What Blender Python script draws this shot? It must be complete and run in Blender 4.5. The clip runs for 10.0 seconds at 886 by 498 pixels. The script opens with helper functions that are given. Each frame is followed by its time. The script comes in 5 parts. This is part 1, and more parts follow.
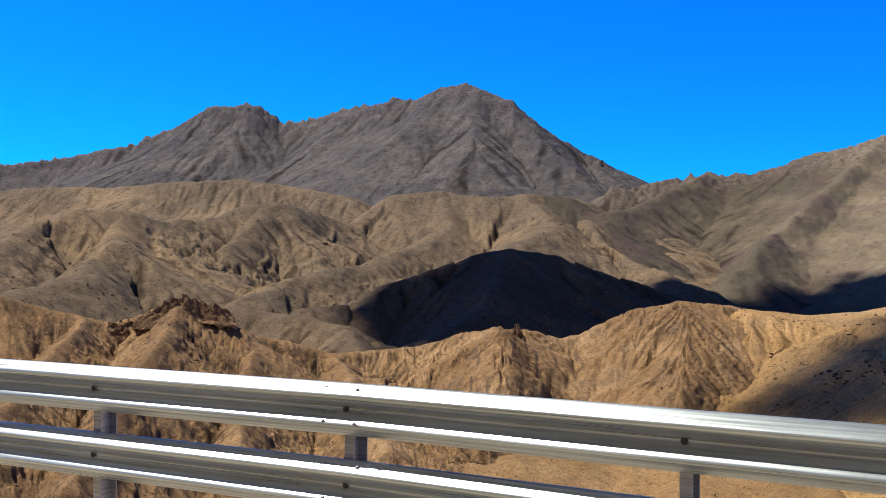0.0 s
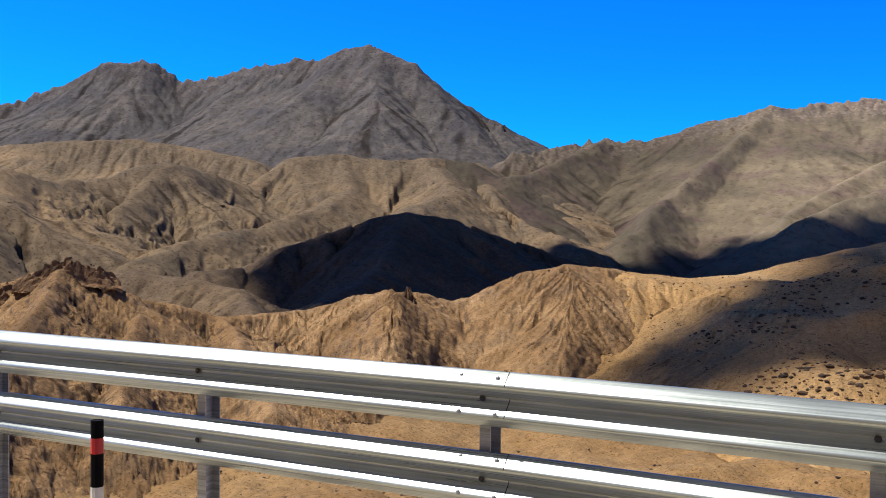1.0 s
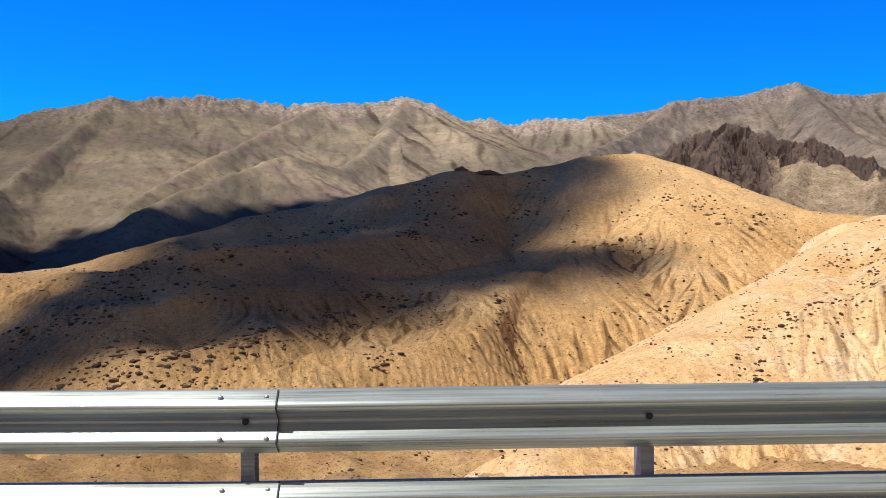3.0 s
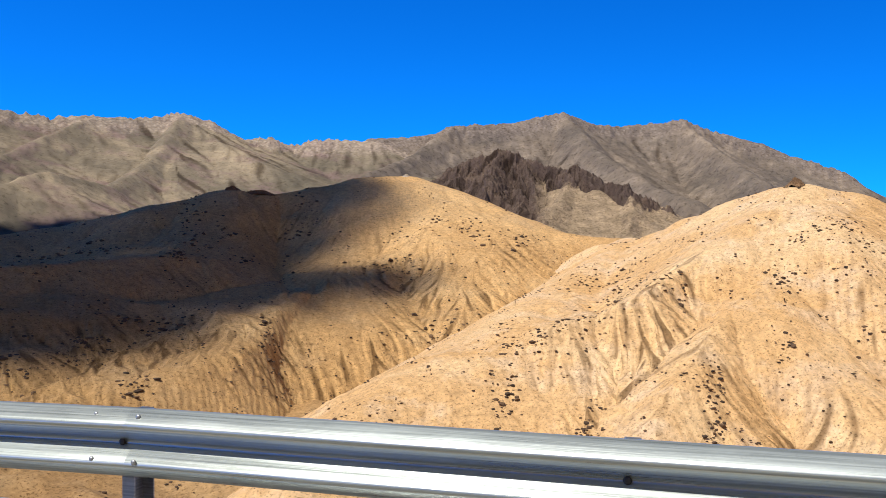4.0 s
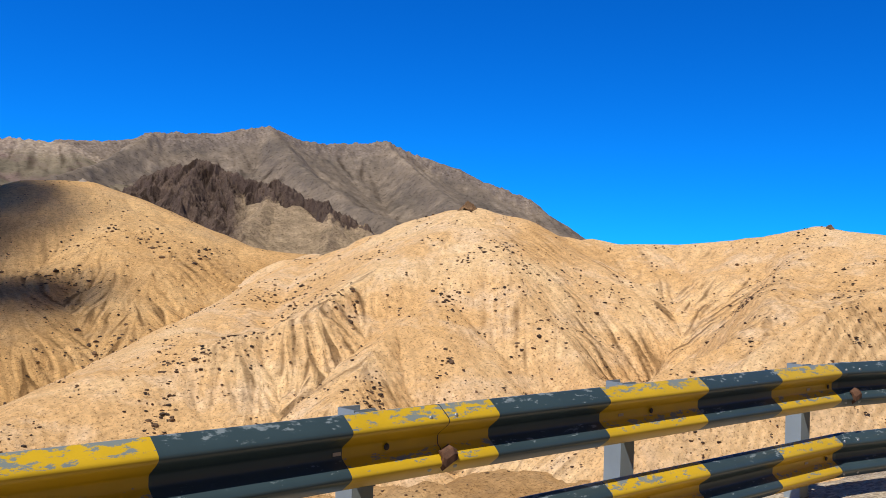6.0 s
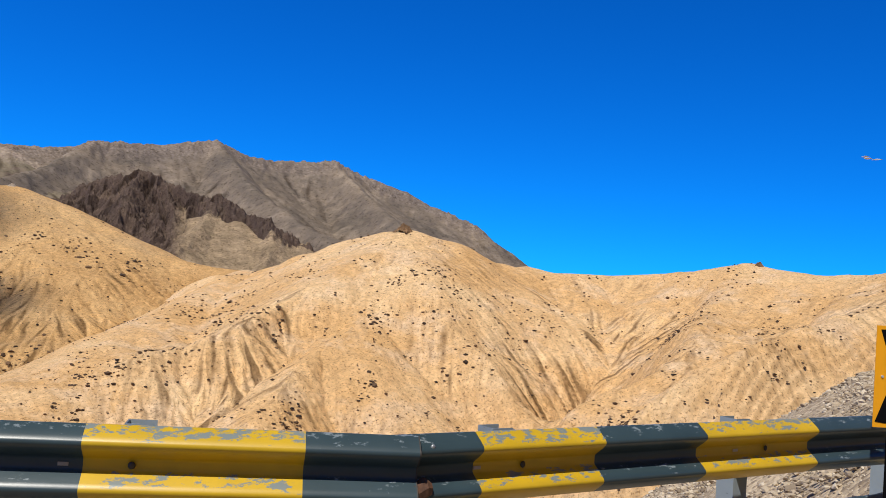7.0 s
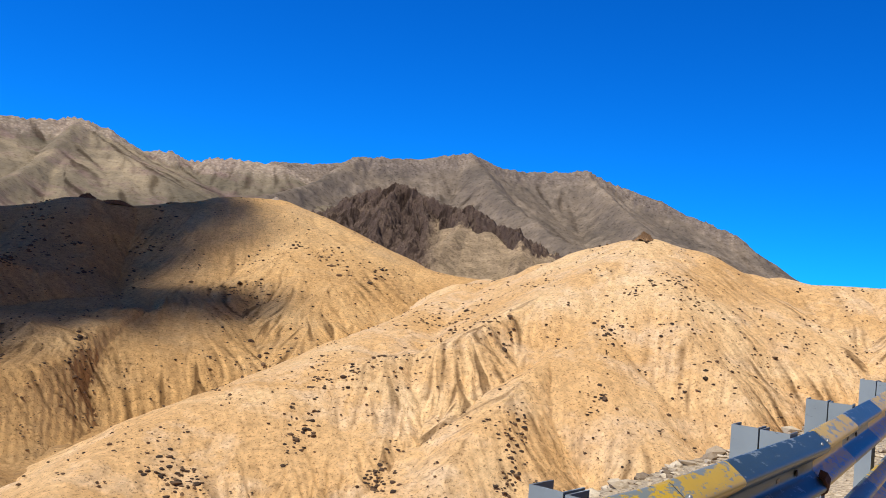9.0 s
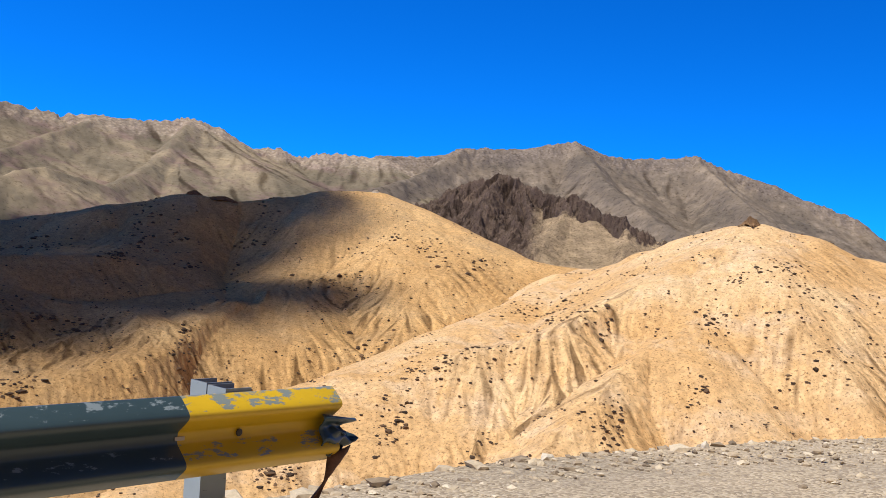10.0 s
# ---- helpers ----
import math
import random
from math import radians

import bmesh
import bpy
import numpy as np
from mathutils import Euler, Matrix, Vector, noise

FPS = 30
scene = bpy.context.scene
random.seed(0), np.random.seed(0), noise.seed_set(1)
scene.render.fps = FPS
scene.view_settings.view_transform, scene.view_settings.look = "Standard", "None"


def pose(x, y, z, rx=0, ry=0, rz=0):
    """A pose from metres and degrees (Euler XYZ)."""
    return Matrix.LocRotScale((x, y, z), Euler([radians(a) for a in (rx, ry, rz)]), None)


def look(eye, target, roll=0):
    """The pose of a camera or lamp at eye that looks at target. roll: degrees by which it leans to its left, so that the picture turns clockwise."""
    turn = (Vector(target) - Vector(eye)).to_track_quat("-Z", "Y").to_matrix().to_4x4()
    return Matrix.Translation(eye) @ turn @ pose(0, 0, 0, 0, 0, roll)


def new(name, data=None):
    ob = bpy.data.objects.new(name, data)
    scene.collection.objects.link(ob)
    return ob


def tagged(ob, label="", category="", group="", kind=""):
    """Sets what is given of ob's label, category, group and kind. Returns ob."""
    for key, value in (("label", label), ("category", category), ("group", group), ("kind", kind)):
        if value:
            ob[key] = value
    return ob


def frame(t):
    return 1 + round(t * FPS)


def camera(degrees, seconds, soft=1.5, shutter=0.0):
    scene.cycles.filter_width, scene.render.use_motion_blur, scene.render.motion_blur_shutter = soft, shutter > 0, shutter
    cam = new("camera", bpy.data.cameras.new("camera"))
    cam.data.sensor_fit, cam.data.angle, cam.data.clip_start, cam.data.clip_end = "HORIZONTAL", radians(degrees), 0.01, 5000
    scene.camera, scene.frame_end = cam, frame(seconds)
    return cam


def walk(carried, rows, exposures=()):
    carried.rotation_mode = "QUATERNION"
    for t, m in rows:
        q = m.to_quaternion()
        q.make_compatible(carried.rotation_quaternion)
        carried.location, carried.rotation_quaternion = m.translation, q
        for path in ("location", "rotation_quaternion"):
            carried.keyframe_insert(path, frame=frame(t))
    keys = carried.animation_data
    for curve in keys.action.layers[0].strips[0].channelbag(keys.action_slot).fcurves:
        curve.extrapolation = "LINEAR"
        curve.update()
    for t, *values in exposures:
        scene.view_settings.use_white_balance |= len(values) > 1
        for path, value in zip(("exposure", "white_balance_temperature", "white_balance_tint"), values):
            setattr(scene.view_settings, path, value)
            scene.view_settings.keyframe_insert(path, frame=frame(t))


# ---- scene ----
cam = camera(50.53, 10.0, soft=0.5)
PATH = [
    (0, pose(-26.900, -0.458, 1.714, 90.797, -0.272, 35.135)),
    (0.5, pose(-21.612, -0.068, 1.776, 89.542, -0.364, 33.856)),
    (1, pose(-16.280, 0.120, 1.793, 88.612, -0.558, 29.364)),
    (1.5, pose(-10.946, 0.177, 1.812, 88.080, -0.519, 20.839)),
    (2, pose(-5.467, 0.183, 1.839, 87.783, -0.213, 10.311)),
    (2.5, pose(-0.000, -0.000, 1.884, 87.761, 0.070, -0.000)),
    (3, pose(5.422, -0.676, 1.825, 88.117, 0.381, -8.657)),
    (3.2, pose(7.591, -0.889, 1.813, 88.386, 0.287, -11.517)),
    (4.3, pose(19.147, -5.739, 1.747, 89.609, 0.123, -25.158)),
    (4.5, pose(21.180, -6.403, 1.758, 89.757, 0.179, -27.293)),
    (5, pose(26.503, -7.559, 1.787, 89.903, -0.023, -32.018)),
    (5.5, pose(31.638, -7.996, 1.787, 90.054, -0.582, -36.031)),
    (6, pose(36.609, -8.481, 1.716, 90.537, -1.629, -39.392)),
    (6.2, pose(38.855, -8.668, 1.693, 90.688, -2.030, -40.545)),
    (7.3, pose(50.244, -11.259, 1.704, 92.386, -4.347, -42.653)),
    (7.5, pose(52.254, -11.118, 1.730, 92.550, -4.844, -41.836)),
    (8, pose(56.913, -10.645, 1.757, 92.861, -5.157, -38.080)),
    (8.5, pose(60.994, -9.738, 1.729, 92.325, -4.751, -32.811)),
    (9, pose(64.771, -8.764, 1.624, 91.666, -4.484, -27.145)),
    (9.5, pose(69.436, -7.631, 1.580, 90.757, -3.702, -22.634)),
    (10, pose(74.866, -5.765, 1.619, 90.658, -3.653, -20.551)),
]
walk(cam, PATH, [(0, 0.28), (2.5, 0.25), (3.2, 0.17), (4.5, -0.05), (6, -0.15), (7.5, -0.22), (8.5, -0.15), (10, 0.05)])

# ---------------------------------------------------------------- sky and sun
SUN_AZ, SUN_EL = radians(247), radians(59)   # clockwise from +y, and above the horizon
world = bpy.data.worlds.new("world")
scene.world = world
world.use_nodes = True
sky = world.node_tree.nodes.new("ShaderNodeTexSky")
sky.sky_type, sky.sun_disc = "NISHITA", False
sky.sun_elevation, sky.sun_rotation = SUN_EL, SUN_AZ
sky.altitude, sky.air_density, sky.dust_density, sky.ozone_density = 3500, 1.0, 0.15, 3.0
wn, wl = world.node_tree.nodes, world.node_tree.links
deep = wn.new("ShaderNodeMix")                          # thin, dry air of high country: deep blue, darkening overhead
deep.data_type, deep.blend_type = "RGBA", "MULTIPLY"
deep.inputs[0].default_value = 1.0
up_ramp = wn.new("ShaderNodeValToRGB")
for stop, (pos, tone) in zip([up_ramp.color_ramp.elements.new(0.3), up_ramp.color_ramp.elements.new(0.65), up_ramp.color_ramp.elements[0], up_ramp.color_ramp.elements[-1]],
                             [(0.3, (0.008, 0.39, 1.0)), (0.65, (0.09, 0.14, 0.21)), (0.0, (0.012, 0.39, 0.95)), (1.0, (0.12, 0.17, 0.24))]):
    stop.position, stop.color = pos, (*tone, 1)
split = wn.new("ShaderNodeSeparateXYZ")
wl.new(wn.new("ShaderNodeTexCoord").outputs["Generated"], split.inputs[0])
wl.new(split.outputs[2], up_ramp.inputs[0])
sunward = wn.new("ShaderNodeMapRange")                 # brighter on the sun's side
for key, value in (("From Min", -1.0), ("From Max", 1.0), ("To Min", 1.38), ("To Max", 0.87)):
    sunward.inputs[key].default_value = value
wl.new(split.outputs[0], sunward.inputs["Value"])
tone = wn.new("ShaderNodeMix")
tone.data_type, tone.blend_type = "RGBA", "MULTIPLY"
tone.inputs[0].default_value = 1.0
wl.new(up_ramp.outputs[0], tone.inputs[6])
wl.new(sunward.outputs[0], tone.inputs[7])
wl.new(tone.outputs[2], deep.inputs[7])
wl.new(sky.outputs[0], deep.inputs[6])
wl.new(deep.outputs[2], wn["Background"].inputs[0])
world.node_tree.nodes["Background"].inputs[1].default_value = 0.18
sun = new("sun", bpy.data.lights.new("sun", "SUN"))
sun.data.energy, sun.data.angle, sun.data.color = 5.0, radians(0.7), (1.0, 0.95, 0.87)
sun_dir = Vector((math.sin(SUN_AZ) * math.cos(SUN_EL), math.cos(SUN_AZ) * math.cos(SUN_EL), math.sin(SUN_EL)))
sun.matrix_world = look((0, 0, 50), Vector((0, 0, 50)) - sun_dir)


# ---------------------------------------------------------------- small tools
def obj(name, verts, faces, mats, parent=None, label="", smooth=True, midx=None, uvs=None):
    me = bpy.data.meshes.new(name)
    me.from_pydata(verts, [], faces)
    for m in (mats if isinstance(mats, (list, tuple)) else [mats]):
        me.materials.append(m)
    if midx is not None:
        me.polygons.foreach_set("material_index", midx)
    if smooth:
        me.polygons.foreach_set("use_smooth", [True] * len(me.polygons))
    me.update()
    ob = new(name, me)
    if parent:
        ob.parent = parent
    if label:
        ob["label"] = label
    return ob


def part(name, bm, material, parent, label="", smooth=False):
    me = bpy.data.meshes.new(name)
    bm.to_mesh(me)
    bm.free()
    me.materials.append(material)
    if smooth:
        me.polygons.foreach_set("use_smooth", [True] * len(me.polygons))
    ob = new(name, me)
    ob.parent = parent
    if label:
        ob["label"] = label
    return ob


PERM = np.random.RandomState(7).permutation(1024)
GRAD = np.random.RandomState(8).uniform(0, 2 * np.pi, 1024)


def perlin(x, y, seed=0):
    """Gradient noise on arrays, about -0.7 to 0.7."""
    xi, yi = np.floor(x).astype(int), np.floor(y).astype(int)
    fx, fy = x - xi, y - yi

    def corner(i, j):
        a = GRAD[PERM[(PERM[(xi + i + seed * 17) & 1023] + yi + j) & 1023]]
        return np.cos(a) * (fx - i) + np.sin(a) * (fy - j)

    u, v = fx ** 3 * (fx * (fx * 6 - 15) + 10), fy ** 3 * (fy * (fy * 6 - 15) + 10)
    return (corner(0, 0) * (1 - u) + corner(1, 0) * u) * (1 - v) + (corner(0, 1) * (1 - u) + corner(1, 1) * u) * v


def fbm(x, y, octaves=4, seed=0, gain=0.5):
    out, a = 0, 1.0
    for k in range(octaves):
        out = out + a * perlin(x, y, seed + k)
        x, y, a = x * 2.03 + 5.1, y * 2.03 - 3.7, a * gain
    return out


def rugged(x, y, octaves=4, seed=0):
    """Sharp-crested noise, 0 to about 1.6."""
    out, a = 0, 1.0
    for k in range(octaves):
        out = out + a * (1 - np.minimum(1, np.abs(perlin(x, y, seed + k)) * 2.4))
        x, y, a = x * 2.1 + 1.7, y * 2.1 + 9.2, a * 0.5
    return out


def flanks(px, py, ridges, slope, round_w, seed, warp):
    """Bare shape of a hill given by its ridge lines: flanks fall away from each crest.
    slope: (at the crest, further down, metres over which it eases). Returns height, way down the flank,
    and how far the place is from a valley line (0 to 1)."""
    qx, qy = px, py
    if warp:
        qx = px + warp * fbm(px / (warp * 6), py / (warp * 6), 3, seed + 40)
        qy = py + warp * fbm(px / (warp * 6) + 31, py / (warp * 6), 3, seed + 50)
    best = np.full(px.shape, -1e9)
    second, far = best.copy(), np.zeros(px.shape)
    s1, s2, ease = slope
    for line in ridges:
        top, lfar = np.full(px.shape, -1e9), far
        for (ax, ay, az), (bx, by, bz) in zip(line[:-1], line[1:]):
            dx, dy = bx - ax, by - ay
            t = np.clip(((qx - ax) * dx + (qy - ay) * dy) / (dx * dx + dy * dy), 0, 1)
            d = np.hypot(qx - ax - t * dx, qy - ay - t * dy)
            dd = np.sqrt(d * d + round_w * round_w) - round_w
            z = az + t * (bz - az) - s2 * dd - (s1 - s2) * ease * (1 - np.exp(-dd / ease))
            m = z > top
            top, lfar = np.where(m, z, top), np.where(m, d, lfar)
        m = top > best
        second = np.where(m, best, np.maximum(second, top))
        best, far = np.where(m, top, best), np.where(m, lfar, far)
    return best, far, np.clip((best - second) / 9.0, 0, 1)


def streaks(Z, a, r, spacing, seed, stride=0.4, count=14):
    """Noise drawn out along the fall of a polar sheet: long, thin runs that follow the water down; mean 0, spread 1."""
    q = int(np.clip(spacing / (5 * r.mean() * max(a[1] - a[0], math.log(r[1] / r[0]))), 1, 4))          # coarse runs need no fine sheet
    full, Z, a, r = Z.shape, Z[::q, ::q], a[::q], r[::q]
    da, k = a[1] - a[0], math.log(r[1] / r[0])
    rr = r[:, None]
    S = Z
    for _ in range(3):
        S = np.pad(S, 1, "edge")
        S = (S[:-2, 1:-1] + S[2:, 1:-1] + S[1:-1, :-2] + S[1:-1, 2:] + 2 * S[1:-1, 1:-1]) / 6
    gr, ga = np.gradient(S, axis=0) / (rr * k), np.gradient(S, axis=1) / (rr * da)
    size = np.hypot(gr, ga) + 1e-4
    ur, ua = gr / size, ga / size
    ny, nx = Z.shape
    J0, I0 = np.meshgrid(np.arange(ny, dtype=float), np.arange(nx, dtype=float), indexing="ij")
    out = np.zeros(Z.shape)
    for way in (1, -1):
        J, I = J0, I0
        for n in range(count):
            j, i = np.clip(np.rint(J).astype(int), 0, ny - 1), np.clip(np.rint(I).astype(int), 0, nx - 1)
            R, A = r[0] * np.exp(J * k), a[0] + I * da
            w = 0.5 + 0.5 * math.cos(math.pi * n / count)
            out += w * perlin((EYE[0] + np.sin(A) * R) / spacing, (EYE[1] + np.cos(A) * R) / spacing, seed)
            go = way * stride * spacing
            J, I = np.clip(J + ur[j, i] * go / (R * k), 0, ny - 1), np.clip(I + ua[j, i] * go / (R * da), 0, nx - 1)
    return spread(out / out.std(), *full) if q > 1 else out / out.std()


def spread(S, ny, nx):
    """Brings a thinned sheet back to full size."""
    j, i = np.linspace(0, S.shape[0] - 1.001, ny), np.linspace(0, S.shape[1] - 1.001, nx)
    j0, i0 = j.astype(int), i.astype(int)
    fj, fi = (j - j0)[:, None], (i - i0)[None]
    return (S[j0][:, i0] * (1 - fi) + S[j0][:, i0 + 1] * fi) * (1 - fj) + (S[j0 + 1][:, i0] * (1 - fi) + S[j0 + 1][:, i0 + 1] * fi) * fj


def way_off(px, py, line):
    """Distance from each place to a line on the plan, and whether it lies to the right of the line's run."""
    best, right = np.full(px.shape, 1e9), np.zeros(px.shape, bool)
    for (ax, ay, _), (bx, by, _) in zip(line[:-1], line[1:]):
        dx, dy = bx - ax, by - ay
        t = np.clip(((px - ax) * dx + (py - ay) * dy) / (dx * dx + dy * dy), 0, 1)
        d = np.hypot(px - ax - t * dx, py - ay - t * dy)
        right = np.where(d < best, dx * (py - ay) - dy * (px - ax) < 0, right)
        best = np.minimum(best, d)
    return best, right


def fold(X, Y, ridges, folds, bare, cell=4.0, reach=130.0):
    """What must be added to the bare hill so that its spurs and gullies run at their heights, spread between them like a stretched skin."""
    pts = np.array([p for f in folds for p in f[1]])
    x0, y0 = pts[:, 0].min() - 90, pts[:, 1].min() - 90
    nx, ny = int((pts[:, 0].max() + 90 - x0) / cell), int((pts[:, 1].max() + 90 - y0) / cell)
    total, count = np.zeros((ny, nx)), np.zeros((ny, nx))
    for line, weight in [(line, 0.0) for line in ridges] + [(f[1], 1.0 if cell < 8 else 0.6) for f in folds]:
        for (ax, ay, az), (bx, by, bz) in zip(line[:-1], line[1:]):
            t = np.linspace(0, 1, max(2, int(math.hypot(bx - ax, by - ay) / 1.5)))
            x, y = ax + (bx - ax) * t, ay + (by - ay) * t
            i, j = ((x - x0) / cell).round().astype(int), ((y - y0) / cell).round().astype(int)
            ok = (i >= 0) & (i < nx) & (j >= 0) & (j < ny)
            d = weight * (az + (bz - az) * t - bare(x, y))
            np.add.at(total, (j[ok], i[ok]), d[ok])
            np.add.at(count, (j[ok], i[ok]), 1)
    fixed = count > 0
    goal = np.where(fixed, total / np.maximum(count, 1), 0)
    F, soft = goal.copy(), 1 / (4 + (cell / reach) ** 2)
    for _ in range(900):
        P = np.pad(F, 1)
        F = np.where(fixed, goal, (P[:-2, 1:-1] + P[2:, 1:-1] + P[1:-1, :-2] + P[1:-1, 2:]) * soft)
    for _ in range(3):
        P = np.pad(F, 1)
        F = (P[:-2, 1:-1] + P[2:, 1:-1] + P[1:-1, :-2] + P[1:-1, 2:] + 4 * P[1:-1, 1:-1]) / 8
    i, j = np.clip((X - x0) / cell, 0, nx - 1.001), np.clip((Y - y0) / cell, 0, ny - 1.001)
    i0, j0 = i.astype(int), j.astype(int)
    fi, fj = i - i0, j - j0
    fi, fj = fi * fi * (3 - 2 * fi), fj * fj * (3 - 2 * fj)
    return (F[j0, i0] * (1 - fi) + F[j0, i0 + 1] * fi) * (1 - fj) + (F[j0 + 1, i0] * (1 - fi) + F[j0 + 1, i0 + 1] * fi) * fj


EYE = (15.0, -3.0)
LAND = {}


def land(name, az, rr, cols, rows, material, label, category, ridges, slope, round_w, base, rills, rough, seed, warp, fine, folds=(), scree=(), dry=0.05):
    """A hill or mountain as a sheet of its own, finest where it is seen from the road.
    rills: (spacing, depth, reach, patchiness) rows of gullies that follow the fall line, each set feeding the one before;
    rough: (size, height, kind) rows, kind 0 soft, 1 rugged, 2 rugged along the crest; fine: spacing of the finest runnels."""
    a = np.radians(np.linspace(az[0], az[1], cols))
    r = np.geomspace(rr[0], rr[1], rows)
    A, R = np.meshgrid(a, r)
    X, Y = EYE[0] + np.sin(A) * R, EYE[1] + np.cos(A) * R
    Z, D, calm = flanks(X, Y, ridges, slope, round_w, seed, warp)
    top = flanks(X, Y, ridges[:1], slope, round_w, seed, warp)[1]           # way from the main crest
    wet = 1 + 0 * Z                                                         # how strongly rills bite: most beside the gullies
    if folds:
        notch = 3.0 if fine < 8 else 6.0
        wob = 1.7 * notch * fbm(X / (13 * notch), Y / (13 * notch), 3, seed + 60), 1.7 * notch * fbm(X / (13 * notch) + 9, Y / (13 * notch), 3, seed + 61)
        Z = Z + fold(X + wob[0], Y + wob[1], ridges, folds, lambda x, y: flanks(x, y, ridges, slope, round_w, seed, warp)[0], 4.0 if fine < 8 else 12.0)
        side = np.full(Z.shape, 1e9)
        wet = dry * wet
        for kind, line, *bite in folds:
            if kind == "gully":
                d, right = way_off(X + wob[0], Y + wob[1], line)
                side = np.minimum(side, d)
                Z = Z - (2.2 if fine < 8 else 1.0) * np.exp(-d / notch)
                bites = (bite[0] if bite else 1.0) * np.exp(-(d / (16 * notch)) ** 1.6)
                wet = np.maximum(wet, np.where(right, bites, bites * bite[1]) if len(bite) > 1 else bites)
        calm = np.clip(side / 6, 0.2, 1)
    n, bare = 0 * Z, Z
    for k, (spacing, depth, reach, patchy) in enumerate(rills):
        n = streaks(0.55 * bare + 0.45 * Z, a, r, spacing, seed + 3 + k)
        cut = (0.3 + 0.7 * calm) * (1 - np.minimum(1, np.abs(n) * 0.75)) ** 1.1
        if patchy:
            cut = cut * np.clip(0.55 + patchy * 2.2 * fbm(X / (spacing * 9), Y / (spacing * 9), 2, seed + 13), 0, 1)
        Z = Z - depth * cut * wet * np.clip(D / reach, 0, 1) ** 1.2 * np.clip(1.6 - D / (reach * 12), 0.35, 1)
    worn = np.clip(D / min(fine * 22, rills[-1][2]), 0.2, 1) * np.clip(0.65 + 1.8 * fbm(X / (fine * 25), Y / (fine * 25), 2, seed + 15), 0.12, 1)
    worn = worn * np.clip(0.25 + wet, 0, 1)
    U, V = n * worn, streaks(0.55 * bare + 0.45 * Z, a, r, fine, seed + 11) * worn
    for size, high, rug in rough:
        lump = high * (rugged(X / size, Y / size, 5, seed + 20) - 0.95) if rug else high * fbm(X / size, Y / size, 5, seed + 20)
        Z = Z + (lump * np.exp(-top / (size * 2.5)) * np.clip(0.6 + 2 * fbm(X / (size * 6), Y / (size * 6), 2, seed + 23), 0, 1) if rug == 2 else lump)
    if scree:                                                               # loose scree lies smooth below the rock on one side: way from the crest, bearing
        lies = np.clip((top - scree[0] + 18 * fbm(X / 40, Y / 40, 3, seed + 70)) / 10, 0, 1) * np.clip((X - scree[1] * Y + 20) / 40, 0, 1)
        Z = Z + (bare - Z) * 0.93 * lies
    Z = np.maximum(Z, base)
    LAND[name] = (X, Y, Z, D, base)
    me = bpy.data.meshes.new(name)
    n = rows * cols
    me.vertices.add(n)
    me.vertices.foreach_set("co", np.stack([X, Y, Z], -1).astype(np.float32).ravel())
    i = (np.arange(rows - 1)[:, None] * cols + np.arange(cols - 1)[None]).ravel()
    keep = (Z.ravel()[i] > base + 0.01) | (Z.ravel()[i + cols + 1] > base + 0.01)
    i = i[keep]
    quads = np.stack([i, i + 1, i + cols + 1, i + cols], -1)
    me.loops.add(quads.size)
    me.loops.foreach_set("vertex_index", quads.ravel().astype(np.int32))
    me.polygons.add(len(quads))
    me.polygons.foreach_set("loop_start", np.arange(len(quads), dtype=np.int32) * 4)
    me.polygons.foreach_set("use_smooth", np.ones(len(quads), dtype=bool))
    me.materials.append(material)
    me.update(calc_edges=True)
    me.validate()
    flow = me.attributes.new("flow", "FLOAT_VECTOR", "POINT")
    flow.data.foreach_set("vector", np.stack([U, V, top], -1).astype(np.float32).ravel())
    return tagged(new(name, me), label, category, "", "structure")


# ---------------------------------------------------------------- ridge lines of the hills, in metres
A0 = [(-4203, 1989, 377), (-4008, 2257, 412), (-3836, 2447, 457), (-3710, 2547, 496), (-3586, 2635, 517), (-3436, 2748, 601), (-3327, 2848, 691), (-3177, 2971, 710), (-3123, 2999, 678), (-3056, 3025, 627), (-2872, 3064, 629), (-2627, 3082, 669), (-2453, 3096, 679), (-2327, 3105, 677), (-2215, 3088, 705), (-2090, 3077, 711), (-2002, 3052, 669), (-1852, 3040, 607), (-1779, 3037, 522), (-1728, 3032, 475), (-1605, 3043, 418), (-1493, 3044, 364), (-1405, 3041, 313), (-1324, 3034, 258), (-1158, 3037, 164)]
LINES_A = [A0]
